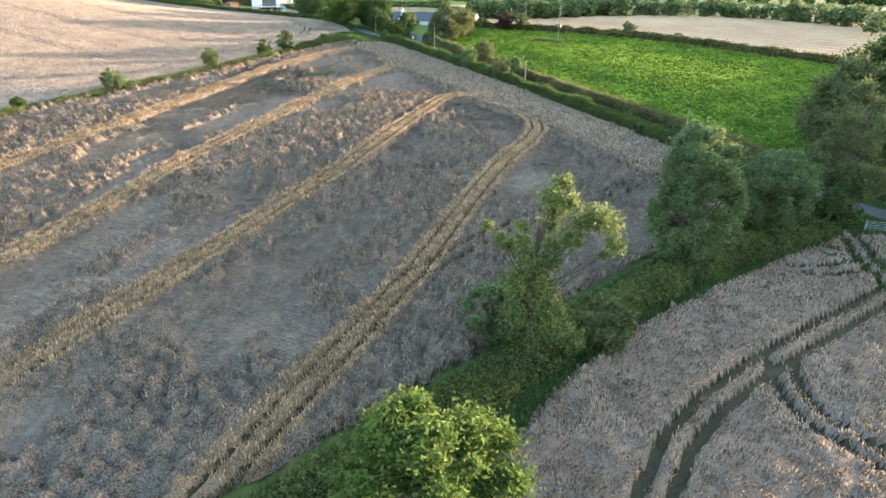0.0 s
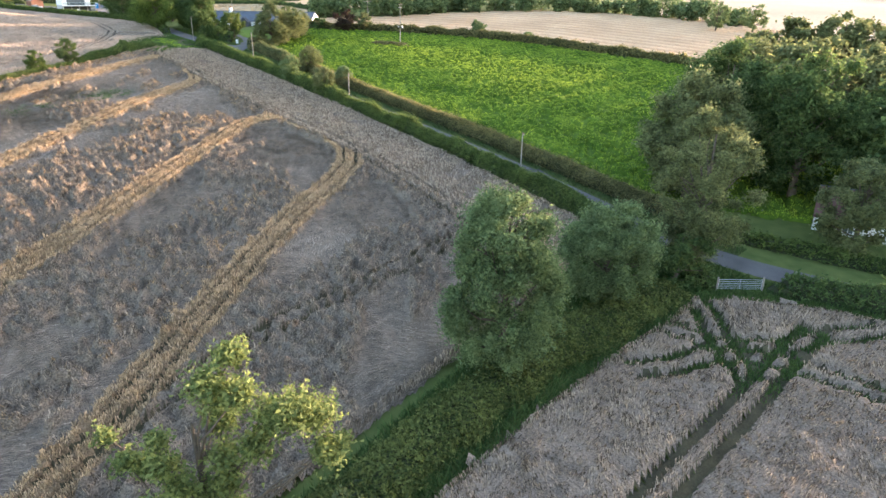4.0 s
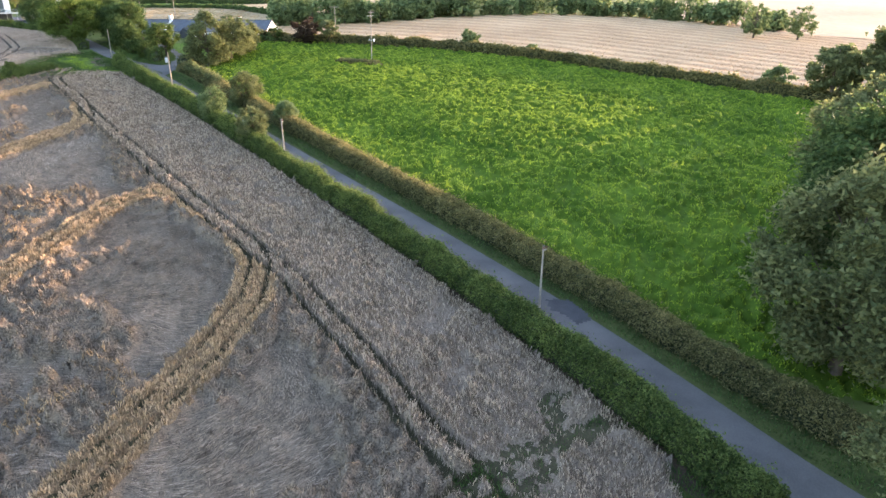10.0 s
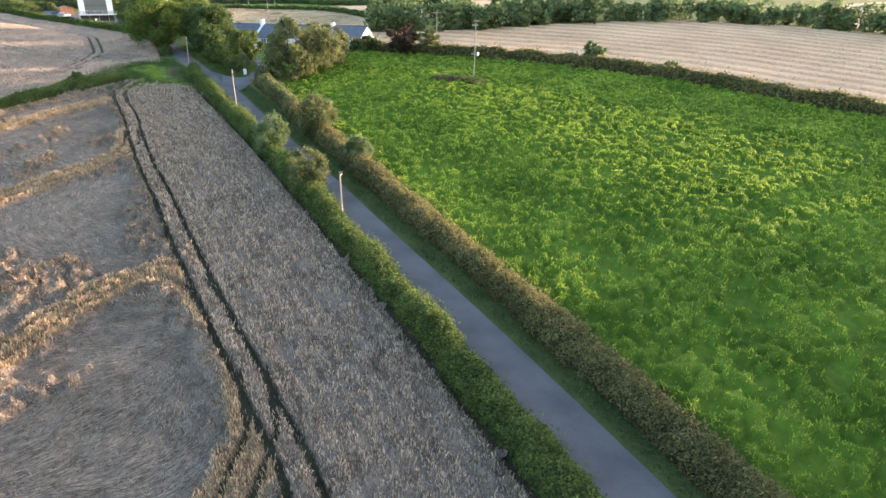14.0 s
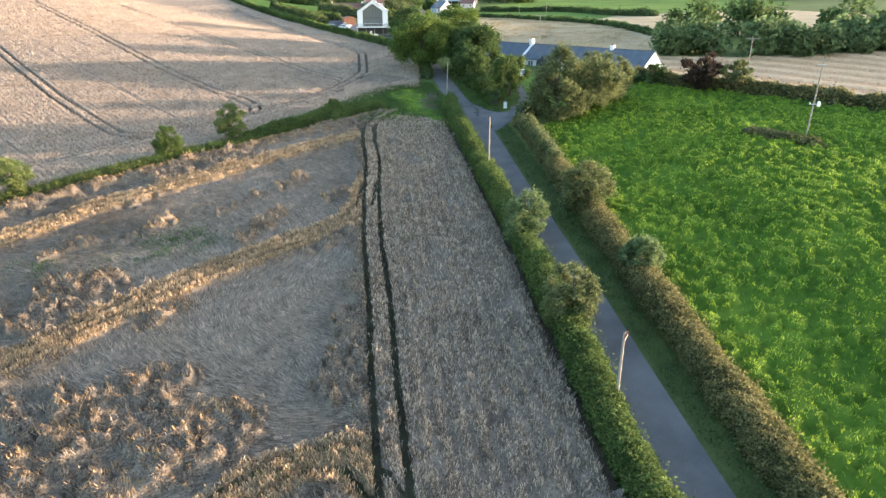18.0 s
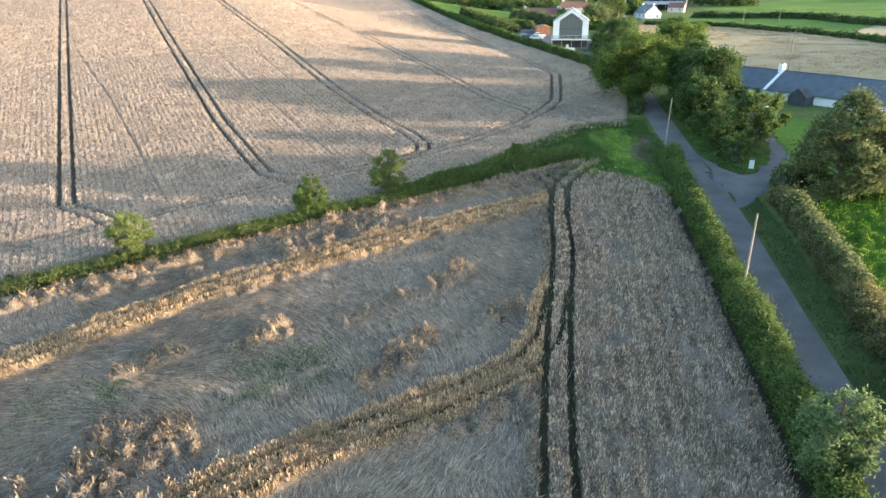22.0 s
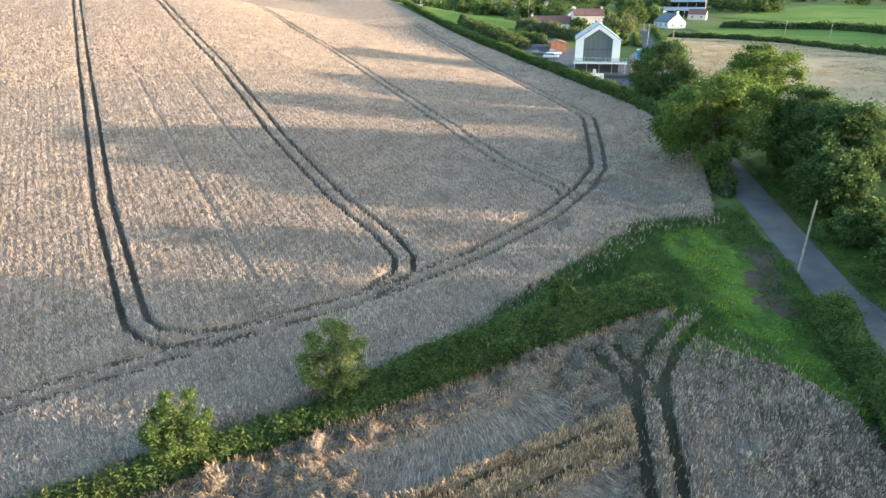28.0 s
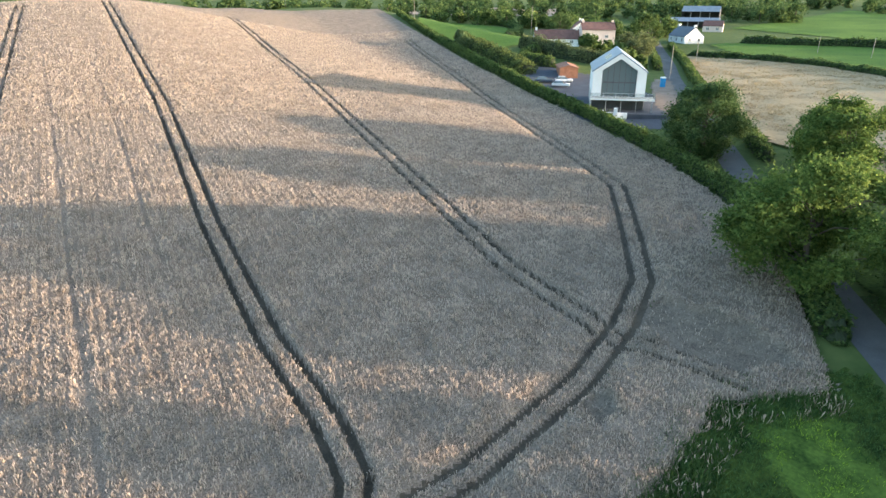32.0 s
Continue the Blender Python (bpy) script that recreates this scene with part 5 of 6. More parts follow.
# ---- building helpers ----
M_WHITE = surface("white_render", (0.68, 0.68, 0.66), (0.8, 0.8, 0.78), 0.5, 10, rough=0.85, bump=0.1, dist=0.01)
M_SLATE = surface("slate_roof", (0.05, 0.06, 0.075), (0.1, 0.115, 0.135), 0.8, 9, rough=0.6, bump=0.4, dist=0.03, per="object", spread=0.12)
M_PALEROOF = surface("pale_metal_roof", (0.13, 0.165, 0.21), (0.2, 0.245, 0.3), 0.6, 7, rough=0.45, bump=0.1, dist=0.01)
M_RIDGE = surface("ridge_tiles", (0.06, 0.065, 0.075), (0.12, 0.125, 0.135), 1, 9, rough=0.7)
M_BROWNROOF = surface("brown_tile_roof", (0.11, 0.06, 0.05), (0.2, 0.11, 0.09), 0.8, 8, bump=0.5, dist=0.04)
M_PINK = surface("pale_pink_render", (0.62, 0.5, 0.44), (0.72, 0.6, 0.53), 0.6, 9, rough=0.85, bump=0.1, dist=0.01)
# lightened base colour stands in for sky reflected in the panes
M_GLASS = glass_mat("sky_toned_glass", (0.13, 0.155, 0.16), 0.08)
M_CLEAR = glass_mat("balustrade_glass", (0.8, 0.86, 0.86), 0.02)
M_CLEAR.node_tree.nodes["Principled BSDF"].inputs["Transmission Weight"].default_value = 0.95
M_FRAME = surface("window_frames", (0.06, 0.06, 0.065), (0.1, 0.1, 0.105), 2, 20, rough=0.5, bump=0)
M_WHITEFRAME = surface("white_frames", (0.72, 0.72, 0.7), (0.8, 0.8, 0.78), 2, 20, rough=0.5, bump=0)
M_WOOD = surface("weathered_pole_wood", (0.2, 0.178, 0.147), (0.35, 0.315, 0.265), 1, 14, bump=0.4, dist=0.01)
M_STEEL = surface("galvanised_steel", (0.42, 0.43, 0.44), (0.6, 0.61, 0.62), 2, 15, rough=0.4, bump=0.05, metal=0.8)
M_CERAMIC = surface("brown_insulators", (0.12, 0.06, 0.04), (0.2, 0.1, 0.07), 3, 20, rough=0.3, bump=0)
M_CONCRETE = surface("concrete", (0.32, 0.31, 0.29), (0.45, 0.44, 0.42), 1, 10, bump=0.3, dist=0.01)
M_RUST = surface("rusty_sheet", (0.2, 0.09, 0.05), (0.36, 0.17, 0.1), 1, 8, rough=0.8, bump=0.3, dist=0.02)
M_SHEET = surface("grey_sheet_roof", (0.17, 0.19, 0.21), (0.28, 0.3, 0.33), 0.6, 6, rough=0.5, bump=0.2, dist=0.02)
M_DARKWALL = surface("dark_shed_cladding", (0.04, 0.045, 0.05), (0.09, 0.095, 0.1), 0.7, 6, bump=0.2, dist=0.02)
M_BLUE = surface("blue_plastic", (0.02, 0.16, 0.38), (0.03, 0.22, 0.48), 1, 10, rough=0.4, bump=0)
M_CARWHITE = surface("white_car_paint", (0.7, 0.7, 0.7), (0.78, 0.78, 0.78), 1, 6, rough=0.25, bump=0, spec=0.6)
M_CARDARK = surface("dark_car_paint", (0.03, 0.04, 0.06), (0.06, 0.07, 0.1), 1, 6, rough=0.25, bump=0, spec=0.6)
M_RUBBER = surface("tyre_rubber", (0.02, 0.02, 0.02), (0.04, 0.04, 0.04), 3, 20, rough=0.9)
M_EARTH = surface("bare_earth", (0.13, 0.1, 0.075), (0.26, 0.205, 0.155), 0.3, 4, bump=0.5, dist=0.05)
M_GRAVEL = surface("yard_tarmac", (0.042, 0.047, 0.057), (0.085, 0.09, 0.105), 0.4, 8, bump=0.3, dist=0.02)


def box(bm, x0, x1, y0, y1, z0, z1):
    vs = [bm.verts.new(p) for p in ((x0, y0, z0), (x1, y0, z0), (x1, y1, z0), (x0, y1, z0), (x0, y0, z1), (x1, y0, z1), (x1, y1, z1), (x0, y1, z1))]
    for q in ((3, 2, 1, 0), (4, 5, 6, 7), (0, 1, 5, 4), (1, 2, 6, 5), (2, 3, 7, 6), (3, 0, 4, 7)):
        bm.faces.new([vs[i] for i in q])


def boxes(*bs):
    bm = bmesh.new()
    for b in bs:
        box(bm, *b)
    return bm


def prism(bm, pts, y0, y1):
    """A solid whose outline in x and z is pts, from y0 to y1."""
    a = [bm.verts.new((x, y0, z)) for x, z in pts]
    b = [bm.verts.new((x, y1, z)) for x, z in pts]
    bm.faces.new(a)
    bm.faces.new(b[::-1])
    n = len(pts)
    for i in range(n):
        bm.faces.new((a[i], b[i], b[(i + 1) % n], a[(i + 1) % n]))


def stand(name, x, y, z, heading):
    """An Empty at the base of a thing, turned so that its own y points along the heading (degrees, from north to west)."""
    root = new(name)
    root.matrix_world = pose(x, y, z, 0, 0, heading)
    return root


def window(root, x, y, z, w, h, side, frame_mat=M_WHITEFRAME, bars=1, name="window"):
    """A window on a wall: side is the way it looks out (x+, x-, y+ or y-); frame, sill and panes."""
    fr = bmesh.new()
    t, d = 0.07, 0.06

    def add(bm, u0, u1, z0, z1, o0, o1):
        if side[0] == "y":
            s = 1 if side[1] == "+" else -1
            a, b = sorted((y + s * o0, y + s * o1))
            box(bm, x + u0, x + u1, a, b, z + z0, z + z1)
        else:
            s = 1 if side[1] == "+" else -1
            a, b = sorted((x + s * o0, x + s * o1))
            box(bm, a, b, y + u0, y + u1, z + z0, z + z1)

    add(fr, -w / 2, -w / 2 + t, 0, h, 0.004, d)
    add(fr, w / 2 - t, w / 2, 0, h, 0.004, d)
    add(fr, -w / 2 + t, w / 2 - t, 0, t, 0.004, d)
    add(fr, -w / 2 + t, w / 2 - t, h - t, h, 0.004, d)
    for k in range(bars):
        u = -w / 2 + w * (k + 1) / (bars + 1)
        add(fr, u - t / 2, u + t / 2, t, h - t, 0.004, d)
    f = part(name, fr, frame_mat, root)
    for k in range(bars + 1):
        pn = bmesh.new()
        u0, u1 = -w / 2 + w * k / (bars + 1) + t * 0.6, -w / 2 + w * (k + 1) / (bars + 1) - t * 0.6
        add(pn, u0, u1, t, h - t, 0.006, 0.03)
        part("pane", pn, M_GLASS, f)
    sl = bmesh.new()
    add(sl, -w / 2 - 0.08, w / 2 + 0.08, -0.1, -0.005, 0.004, 0.14)
    part("sill", sl, M_CONCRETE, f)
    return f


def gable_house(root, L, W, wall_h, rise, wall_mat, roof_mat, over=0.3, thick=0.16, name_wall="wall"):
    """Walls with two gables and two roof slopes; the ridge runs along the house's own y, its middle at the origin."""
    bm = bmesh.new()
    prism(bm, [(-W / 2, -2.0), (W / 2, -2.0), (W / 2, wall_h), (0, wall_h + rise), (-W / 2, wall_h)], -L / 2, L / 2)
    part(name_wall, bm, wall_mat, root)
    k = rise / (W / 2)
    for s in (-1, 1):
        bm = bmesh.new()
        e = W / 2 + over
        prism(bm, [(0, wall_h + rise + 0.03), (0, wall_h + rise + thick + 0.03), (s * e, wall_h - k * over + thick + 0.03), (s * e, wall_h - k * over + 0.03)], -L / 2 - 0.12, L / 2 + 0.12)
        bmesh.ops.recalc_face_normals(bm, faces=bm.faces)
        part("roof", bm, roof_mat, root)
    bm = boxes((-0.12, 0.12, -L / 2 - 0.12, L / 2 + 0.12, wall_h + rise + thick - 0.04, wall_h + rise + thick + 0.1))
    part("ridge", bm, M_RIDGE, root)


# ---- the white gabled house above the road ----
HX, HY, HZ, HH = -213.8, 241.5, 25.6, 53.0


def white_house():
    r = stand("white_house", HX, HY, HZ, HH)
    W, L, zf, wall, rise = 10.0, 16.0, 2.6, 4.6, 3.4
    # lower storey and the deck in front
    part("lower_storey", boxes((-W / 2, W / 2, 0.3, L, -2, zf)), M_CONCRETE, r, "grey blockwork lower storey")
    part("deck", boxes((-W / 2 - 0.3, W / 2 + 1.6, -3.2, 0.25, zf - 0.25, zf - 0.02)), M_CONCRETE, r, "grey deck with a white edge")
    part("deck_edge", boxes((-W / 2 - 0.32, W / 2 + 1.62, -3.24, -3.2, zf - 0.27, zf + 0.02)), M_WHITE, r)
    for px in (-5.1, -2.3, 0.5, 3.3, 6.2):
        part("deck_post", boxes((px - 0.06, px + 0.06, -3.0, -2.88, -1.5, zf - 0.26)), M_STEEL, r)
    for px in (-5.2, -2.9, -0.6, 1.8, 4.2, 6.5):
        part("rail_post", boxes((px - 0.03, px + 0.03, -3.18, -3.12, zf - 0.02, zf + 1.02)), M_STEEL, r)
    rail = part("deck_rail", boxes((-W / 2 - 0.3, W / 2 + 1.6, -3.18, -3.12, zf + 1.02, zf + 1.07)), M_STEEL, r)
    part("pane", boxes((-W / 2 - 0.2, W / 2 + 1.5, -3.16, -3.145, zf + 0.05, zf + 1.0)), M_CLEAR, rail, "clear balustrade glass")
    # the terrace in front, with a low white wall round it
    part("terrace", boxes((-2.6, W / 2 + 4.0, -5.6, -0.05, -1.6, 0.25)), M_GRAVEL, r, "dark paved terrace")
    part("terrace_wall", boxes((-2.9, 1.6, -5.9, -5.6, -1.6, 0.5)), M_WHITE, r, "low white terrace wall")
    part("terrace_wall", boxes((-2.9, -2.6, -5.59, -3.4, -1.6, 0.5)), M_WHITE, r, "low white terrace wall")
    part("pillar", boxes((-0.9, -0.2, -6.5, -5.91, -1.6, 1.4)), M_WHITE, r, "short white gate pillar")
    # solid dark slab, no opening: its colour stands in for undercroft shade
    part("undercroft_panel", boxes((-W / 2 + 0.1, W / 2 - 0.1, -0.02, 0.29, 0, 2.3)), M_DARKWALL, r, "dark panel painted as the shaded undercroft")
    # side walls and the back gable
    for s in (-1, 1):
        part("side_wall", boxes((s * W / 2 - (0.35 if s > 0 else 0), s * W / 2 + (0.35 if s < 0 else 0), 0.9, L, zf, zf + wall)), M_WHITE, r)
    bm = bmesh.new()
    prism(bm, [(-W / 2 + 0.36, zf), (W / 2 - 0.36, zf), (W / 2 - 0.36, zf + wall - 0.1), (0, zf + wall + rise - 0.4), (-W / 2 + 0.36, zf + wall - 0.1)], L - 0.35, L - 0.01)
    part("back_wall", bm, M_WHITE, r)
    # front gable: a thick white frame round the glass
    a, b = W / 2 - 1.75, 0.9
    for s in (-1, 1):
        bm = bmesh.new()
        prism(bm, [(s * W / 2, zf), (s * W / 2, zf + wall), (s * a, zf + wall + rise * (1 - a / (W / 2)) - 0.85), (s * a, zf)], 0, b)
        bmesh.ops.recalc_face_normals(bm, faces=bm.faces)
        part("front_wall", bm, M_WHITE, r)
        bm = bmesh.new()
        top = zf + wall + rise
        prism(bm, [(s * W / 2, zf + wall + 0.004), (0, top), (0, top - 1.0), (s * a, zf + wall + rise * (1 - a / (W / 2)) - 0.84)], 0, b)
        bmesh.ops.recalc_face_normals(bm, faces=bm.faces)
        part("gable_band", bm, M_WHITE, r)
    hgt = lambda u: wall + rise * (1 - abs(u) / (W / 2)) - 1.0
    n = 6
    win = part("glass_gable", boxes((-a, a, 0.42, 0.52, zf + 0.02, zf + 0.12)), M_FRAME, r, "full-height glazed gable")
    for k in range(n):
        u0, u1 = -a + 2 * a * k / n + 0.05, -a + 2 * a * (k + 1) / n - 0.05
        bm = bmesh.new()
        prism(bm, [(u0, zf + 0.12), (u1, zf + 0.12), (u1, zf + 2.5), (u0, zf + 2.5)], 0.46, 0.5)
        part("pane", bm, M_GLASS, win)
        bm = bmesh.new()
        prism(bm, [(u0, zf + 2.75), (u1, zf + 2.75), (u1, zf + hgt(u1)), (u0, zf + hgt(u0))], 0.46, 0.5)
        part("pane", bm, M_GLASS, win)
    for k in range(n + 1):
        u = -a + 2 * a * k / n
        part("mullion", boxes((u - 0.05, u + 0.05, 0.4, 0.54, zf + 0.12, zf + hgt(u) + 0.1)), M_FRAME, win)
    part("transom", boxes((-a, a, 0.405, 0.535, zf + 2.5, zf + 2.75)), M_FRAME, win)
    k = rise / (W / 2)
    for s in (-1, 1):
        bm = bmesh.new()
        e = W / 2 + 0.25
        prism(bm, [(0, zf + wall + rise + 0.02), (0, zf + wall + rise + 0.24), (s * e, zf + wall - k * 0.25 + 0.24), (s * e, zf + wall - k * 0.25 + 0.02)], 0.02, L + 0.2)
        bmesh.ops.recalc_face_normals(bm, faces=bm.faces)
        roof = part("roof", bm, M_PALEROOF, r, "pale blue-grey metal roof slope")
        if s < 0:
            for y0 in (4.0, 7.5):
                bm = bmesh.new()
                prism(bm, [(-1.6, zf + wall + rise - k * 1.6 + 0.26), (-1.6, zf + wall + rise - k * 1.6 + 0.33), (-2.6, zf + wall + rise - k * 2.6 + 0.33), (-2.6, zf + wall + rise - k * 2.6 + 0.26)], y0, y0 + 1.2)
                bmesh.ops.recalc_face_normals(bm, faces=bm.faces)
                part("skylight", bm, M_GLASS, roof)
    tagged(r, "modern white gabled house with a fully glazed front", "house")
    return r


white_house()
YARD = [(-204, 233.5), (-214, 231.5), (-238, 241), (-262, 249), (-268, 258), (-246, 266), (-232, 262), (-219, 258), (-206, 249), (-198, 240)]
yrd = sheet("yard", YARD, 1.0, 0.1, [M_GRAVEL])
tagged(yrd, "dark tarmac yard round the white house", "yard", kind="structure")


DIRT = [(-214, 252), (-221, 258), (-232, 267), (-240, 276), (-235, 276.5), (-226, 268.5), (-212, 257), (-203, 249), (-206, 246)]
drt = sheet("yard", DIRT, 0.8, 0.14, [M_EARTH])
tagged(drt, "bare brown earth and gravel beside the white house", "yard", kind="structure")


def car(x, y, heading, paint, label):
    r = stand("car", x, y, gz(x, y) + 0.12, heading)
    bm = bmesh.new()
    prism(bm, [(-0.86, 0.3), (0.86, 0.3), (0.9, 0.62), (0.84, 0.88), (-0.84, 0.88), (-0.9, 0.62)], -2.1, 2.1)
    bmesh.ops.recalc_face_normals(bm, faces=bm.faces)
    bmesh.ops.bevel(bm, geom=bm.edges[:], offset=0.08, segments=2, affect="EDGES")
    part("body", bm, paint, r)
    bm = bmesh.new()
    a = [bm.verts.new(p) for p in ((-0.8, -1.9, 0.88), (0.8, -1.9, 0.88), (0.8, 1.0, 0.88), (-0.8, 1.0, 0.88), (-0.62, -1.4, 1.42), (0.62, -1.4, 1.42), (0.62, 0.3, 1.45), (-0.62, 0.3, 1.45))]
    for q in ((4, 5, 6, 7), (0, 1, 5, 4), (1, 2, 6, 5), (2, 3, 7, 6), (3, 0, 4, 7)):
        bm.faces.new([a[i] for i in q])
    part("cabin_glass", bm, M_GLASS, r)
    part("roof_panel", boxes((-0.62, 0.62, -1.4, 0.3, 1.452, 1.5)), paint, r)
    for sx in (-1, 1):
        for wy in (-1.3, 1.35):
            v, f = tube((sx * 0.74, wy, 0.32), (sx * 0.92, wy, 0.32), 0.32, 0.32, 14)
            w = part_np("wheel", v, f, M_RUBBER, r, smooth=True)
            v, f = tube((sx * 0.9, wy, 0.32), (sx * 0.93, wy, 0.32), 0.2, 0.19, 10)
            part_np("rim", v, f, M_STEEL, w)
        part("headlight", boxes((sx * 0.65 - 0.16, sx * 0.65 + 0.16, 2.08, 2.12, 0.6, 0.74)), M_WHITEFRAME, r)
        part("tail_light", boxes((sx * 0.68 - 0.12, sx * 0.68 + 0.12, -2.12, -2.08, 0.62, 0.8)), M_RUST, r)
    tagged(r, label, "car", "parked cars")
    return r


car(-242.5, 249, -40, M_CARWHITE, "white hatchback car parked in the yard")
car(-248.2, 248, -35, M_CARDARK, "dark car parked in the yard beside others")
car(-246.4, 252.6, -30, M_CARWHITE, "silver-white car parked at the yard's edge")
car(-128.5, 219.2, 60, M_CARWHITE, "white car parked by the long house")


def portable_toilet(x, y):
    r = stand("portable_toilet", x, y, gz(x, y) + 0.02, HH)
    part("cabin", boxes((-0.55, 0.55, -0.55, 0.55, 0.1, 2.1)), M_BLUE, r)
    part("base", boxes((-0.6, 0.6, -0.6, 0.6, 0, 0.1)), M_RUBBER, r)
    bm = bmesh.new()
    prism(bm, [(-0.62, 2.1), (0.62, 2.1), (0.45, 2.35), (-0.45, 2.35)], -0.62, 0.62)
    part("roof", bm, M_WHITEFRAME, r)
    d = part("door", boxes((-0.4, 0.4, -0.6, -0.552, 0.15, 1.95)), M_BLUE, r)
    part("handle", boxes((0.25, 0.32, -0.64, -0.602, 0.95, 1.1)), M_RUBBER, d)
    tagged(r, "blue plastic portable toilet with a white roof", "toilet")


portable_toilet(-229.8, 268.6)
sh = stand("open_shed", -254, 259, gz(-254, 259), 60)
gable_house(sh, 9.0, 4.5, 2.0, 0.6, M_RUST, M_RUST)
tagged(sh, "low rust-red shed at the end of the yard", "shed")


# ---- the long slate-roofed house ----
def long_house():
    z = gz(-128, 233) - 1.0
    r = stand("long_house", -128.5, 235.0, z, 94.0)
    L, W, wall, rise = 44.0, 8.5, 2.4, 2.9
    gable_house(r, L, W, wall, rise, M_WHITE, M_SLATE)
    part("chimney", boxes((-0.5, 0.5, 9.6, 10.4, wall + rise - 0.6, wall + rise + 1.3)), M_WHITE, r)
    part("chimney", boxes((-0.45, 0.45, -12.4, -11.6, wall + rise - 0.6, wall + rise + 0.9)), M_WHITE, r)
    for cy in (10.0, -12.0):
        for cx in (-0.2, 0.2):
            v, f = tube((cx, cy, wall + rise + (1.3 if cy > 0 else 0.9)), (cx, cy, wall + rise + (1.65 if cy > 0 else 1.2)), 0.13, 0.11, 8)
            part_np("chimney_pot", v, f, M_RUST, r)
    k = rise / (W / 2)
    for s in (-1,):
        bm = bmesh.new()
        e = W / 2 + 0.5
        prism(bm, [(0, wall + rise + 0.22), (0, wall + rise + 0.42), (s * e, wall - k * 0.5 + 0.42), (s * e, wall - k * 0.5 + 0.22)], 9.3, 9.9)
        bmesh.ops.recalc_face_normals(bm, faces=bm.faces)
        part("parapet", bm, M_WHITE, r, "raised white gable coping across the roof")
    # a small gabled porch on the drive side
    bm = bmesh.new()
    prism(bm, [(-1.6, -1), (1.6, -1), (1.6, 2.2), (0, 3.6), (-1.6, 2.2)], 0, 2.4)
    bmesh.ops.transform(bm, matrix=pose(-W / 2, 2.0, 0, 0, 0, 90), verts=bm.verts)
    part("porch", bm, M_DARKWALL, r, "dark gabled porch")
    for i, wy in enumerate((-19, -14.5, -9, -4, 7, 14, 18.5)):
        window(r, -W / 2, wy, 0.9, 1.5, 1.15, "x-", bars=1)
    tagged(r, "long single-storey house with slate roof and white gable", "house")


long_house()


# ---- houses and sheds further along the road ----
def cottage(x, y, heading, L, W, wall, rise, wall_mat, roof_mat, label, n_win=3, chim=True):
    r = stand("house", x, y, gz(x, y) - 0.1, heading)
    gable_house(r, L, W, wall, rise, wall_mat, roof_mat)
    if chim:
        for cy in (-L / 2 + 0.7, L / 2 - 0.7):
            part("chimney", boxes((-0.4, 0.4, cy - 0.4, cy + 0.4, wall + rise - 0.5, wall + rise + 0.9)), wall_mat, r)
    for s in ("x-", "x+"):
        for k in range(n_win):
            yy = -L / 2 + L * (k + 0.5) / n_win
            window(r, -W / 2 if s == "x-" else W / 2, yy, 0.9, 1.3, 1.2, s)
            if wall > 4:
                window(r, -W / 2 if s == "x-" else W / 2, yy, 3.4, 1.2, 1.1, s)
    for s, yy in (("y-", -L / 2), ("y+", L / 2)):
        window(r, -W / 4, yy, 0.9, 1.1, 1.2, s)
        window(r, W / 4, yy, 0.9, 1.1, 1.2, s)
    tagged(r, label, "house", "houses of the village")
    return r


cottage(-315.5, 363, 72.5, 13.5, 8, 2.7, 3.4, M_WHITE, M_SLATE, "white bungalow with a dark slate roof and white gable")
cottage(-321, 322, 150, 12.5, 8, 6.4, 2.4, M_PINK, M_BROWNROOF, "two-storey pale pink house with a brown roof", 2)
cottage(-330, 309.5, 150, 17, 7, 2.7, 3.0, M_WHITE, M_BROWNROOF, "low white house with a brown roof beside trees", 3)
cottage(-352, 338, 60, 9, 8, 4.6, 3.0, M_WHITE, M_BROWNROOF, "white cottage with a brown roof behind the others", 2)
cottage(-352, 418, 128, 9, 7, 2.8, 2.2, M_PINK, M_BROWNROOF, "small tan outbuilding beside the farm sheds", 2, False)


def barn(x, y, heading, L, W, wall, rise, label, bays=4):
    r = stand("barn", x, y, gz(x, y), heading)
    k = rise / (W / 2)
    for s in (-1, 1):
        bm = bmesh.new()
        e = W / 2 + 0.4
        prism(bm, [(0, wall + rise), (0, wall + rise + 0.15), (s * e, wall - k * 0.4 + 0.15), (s * e, wall - k * 0.4)], -L / 2, L / 2)
        bmesh.ops.recalc_face_normals(bm, faces=bm.faces)
        part("roof", bm, M_SHEET, r)
    part("back_wall", boxes((W / 2 - 0.2, W / 2, -L / 2, L / 2, -1, wall - 0.05)), M_DARKWALL, r)
    for yy in (-L / 2, L / 2 - 0.2):
        bm = bmesh.new()
        prism(bm, [(-W / 2, -1), (W / 2 - 0.21, -1), (W / 2 - 0.21, wall - 0.05), (0, wall + rise - 0.1), (-W / 2, wall - 0.05)], yy, yy + 0.19)
        part("end_wall", bm, M_DARKWALL, r)
    for i in range(1, bays):
        yy = -L / 2 + L * i / bays
        part("post", boxes((-W / 2 + 0.0, -W / 2 + 0.25, yy - 0.12, yy + 0.12, -1, wall - 0.06)), M_STEEL, r)
    tagged(r, label, "barn")


barn(-396, 456, 128, 20, 12, 6.5, 2.6, "open-fronted farm shed with grey sheet roof", 4)
barn(-374, 428, 128, 25, 9, 3.4, 1.6, "long low farm shed with a pale sheet roof", 5)
bun = stand("bungalow", 33, 111.5, gz(33, 111) - 0.7, 75)
gable_house(bun, 13, 8, 2.5, 2.6, M_WHITE, M_BROWNROOF)
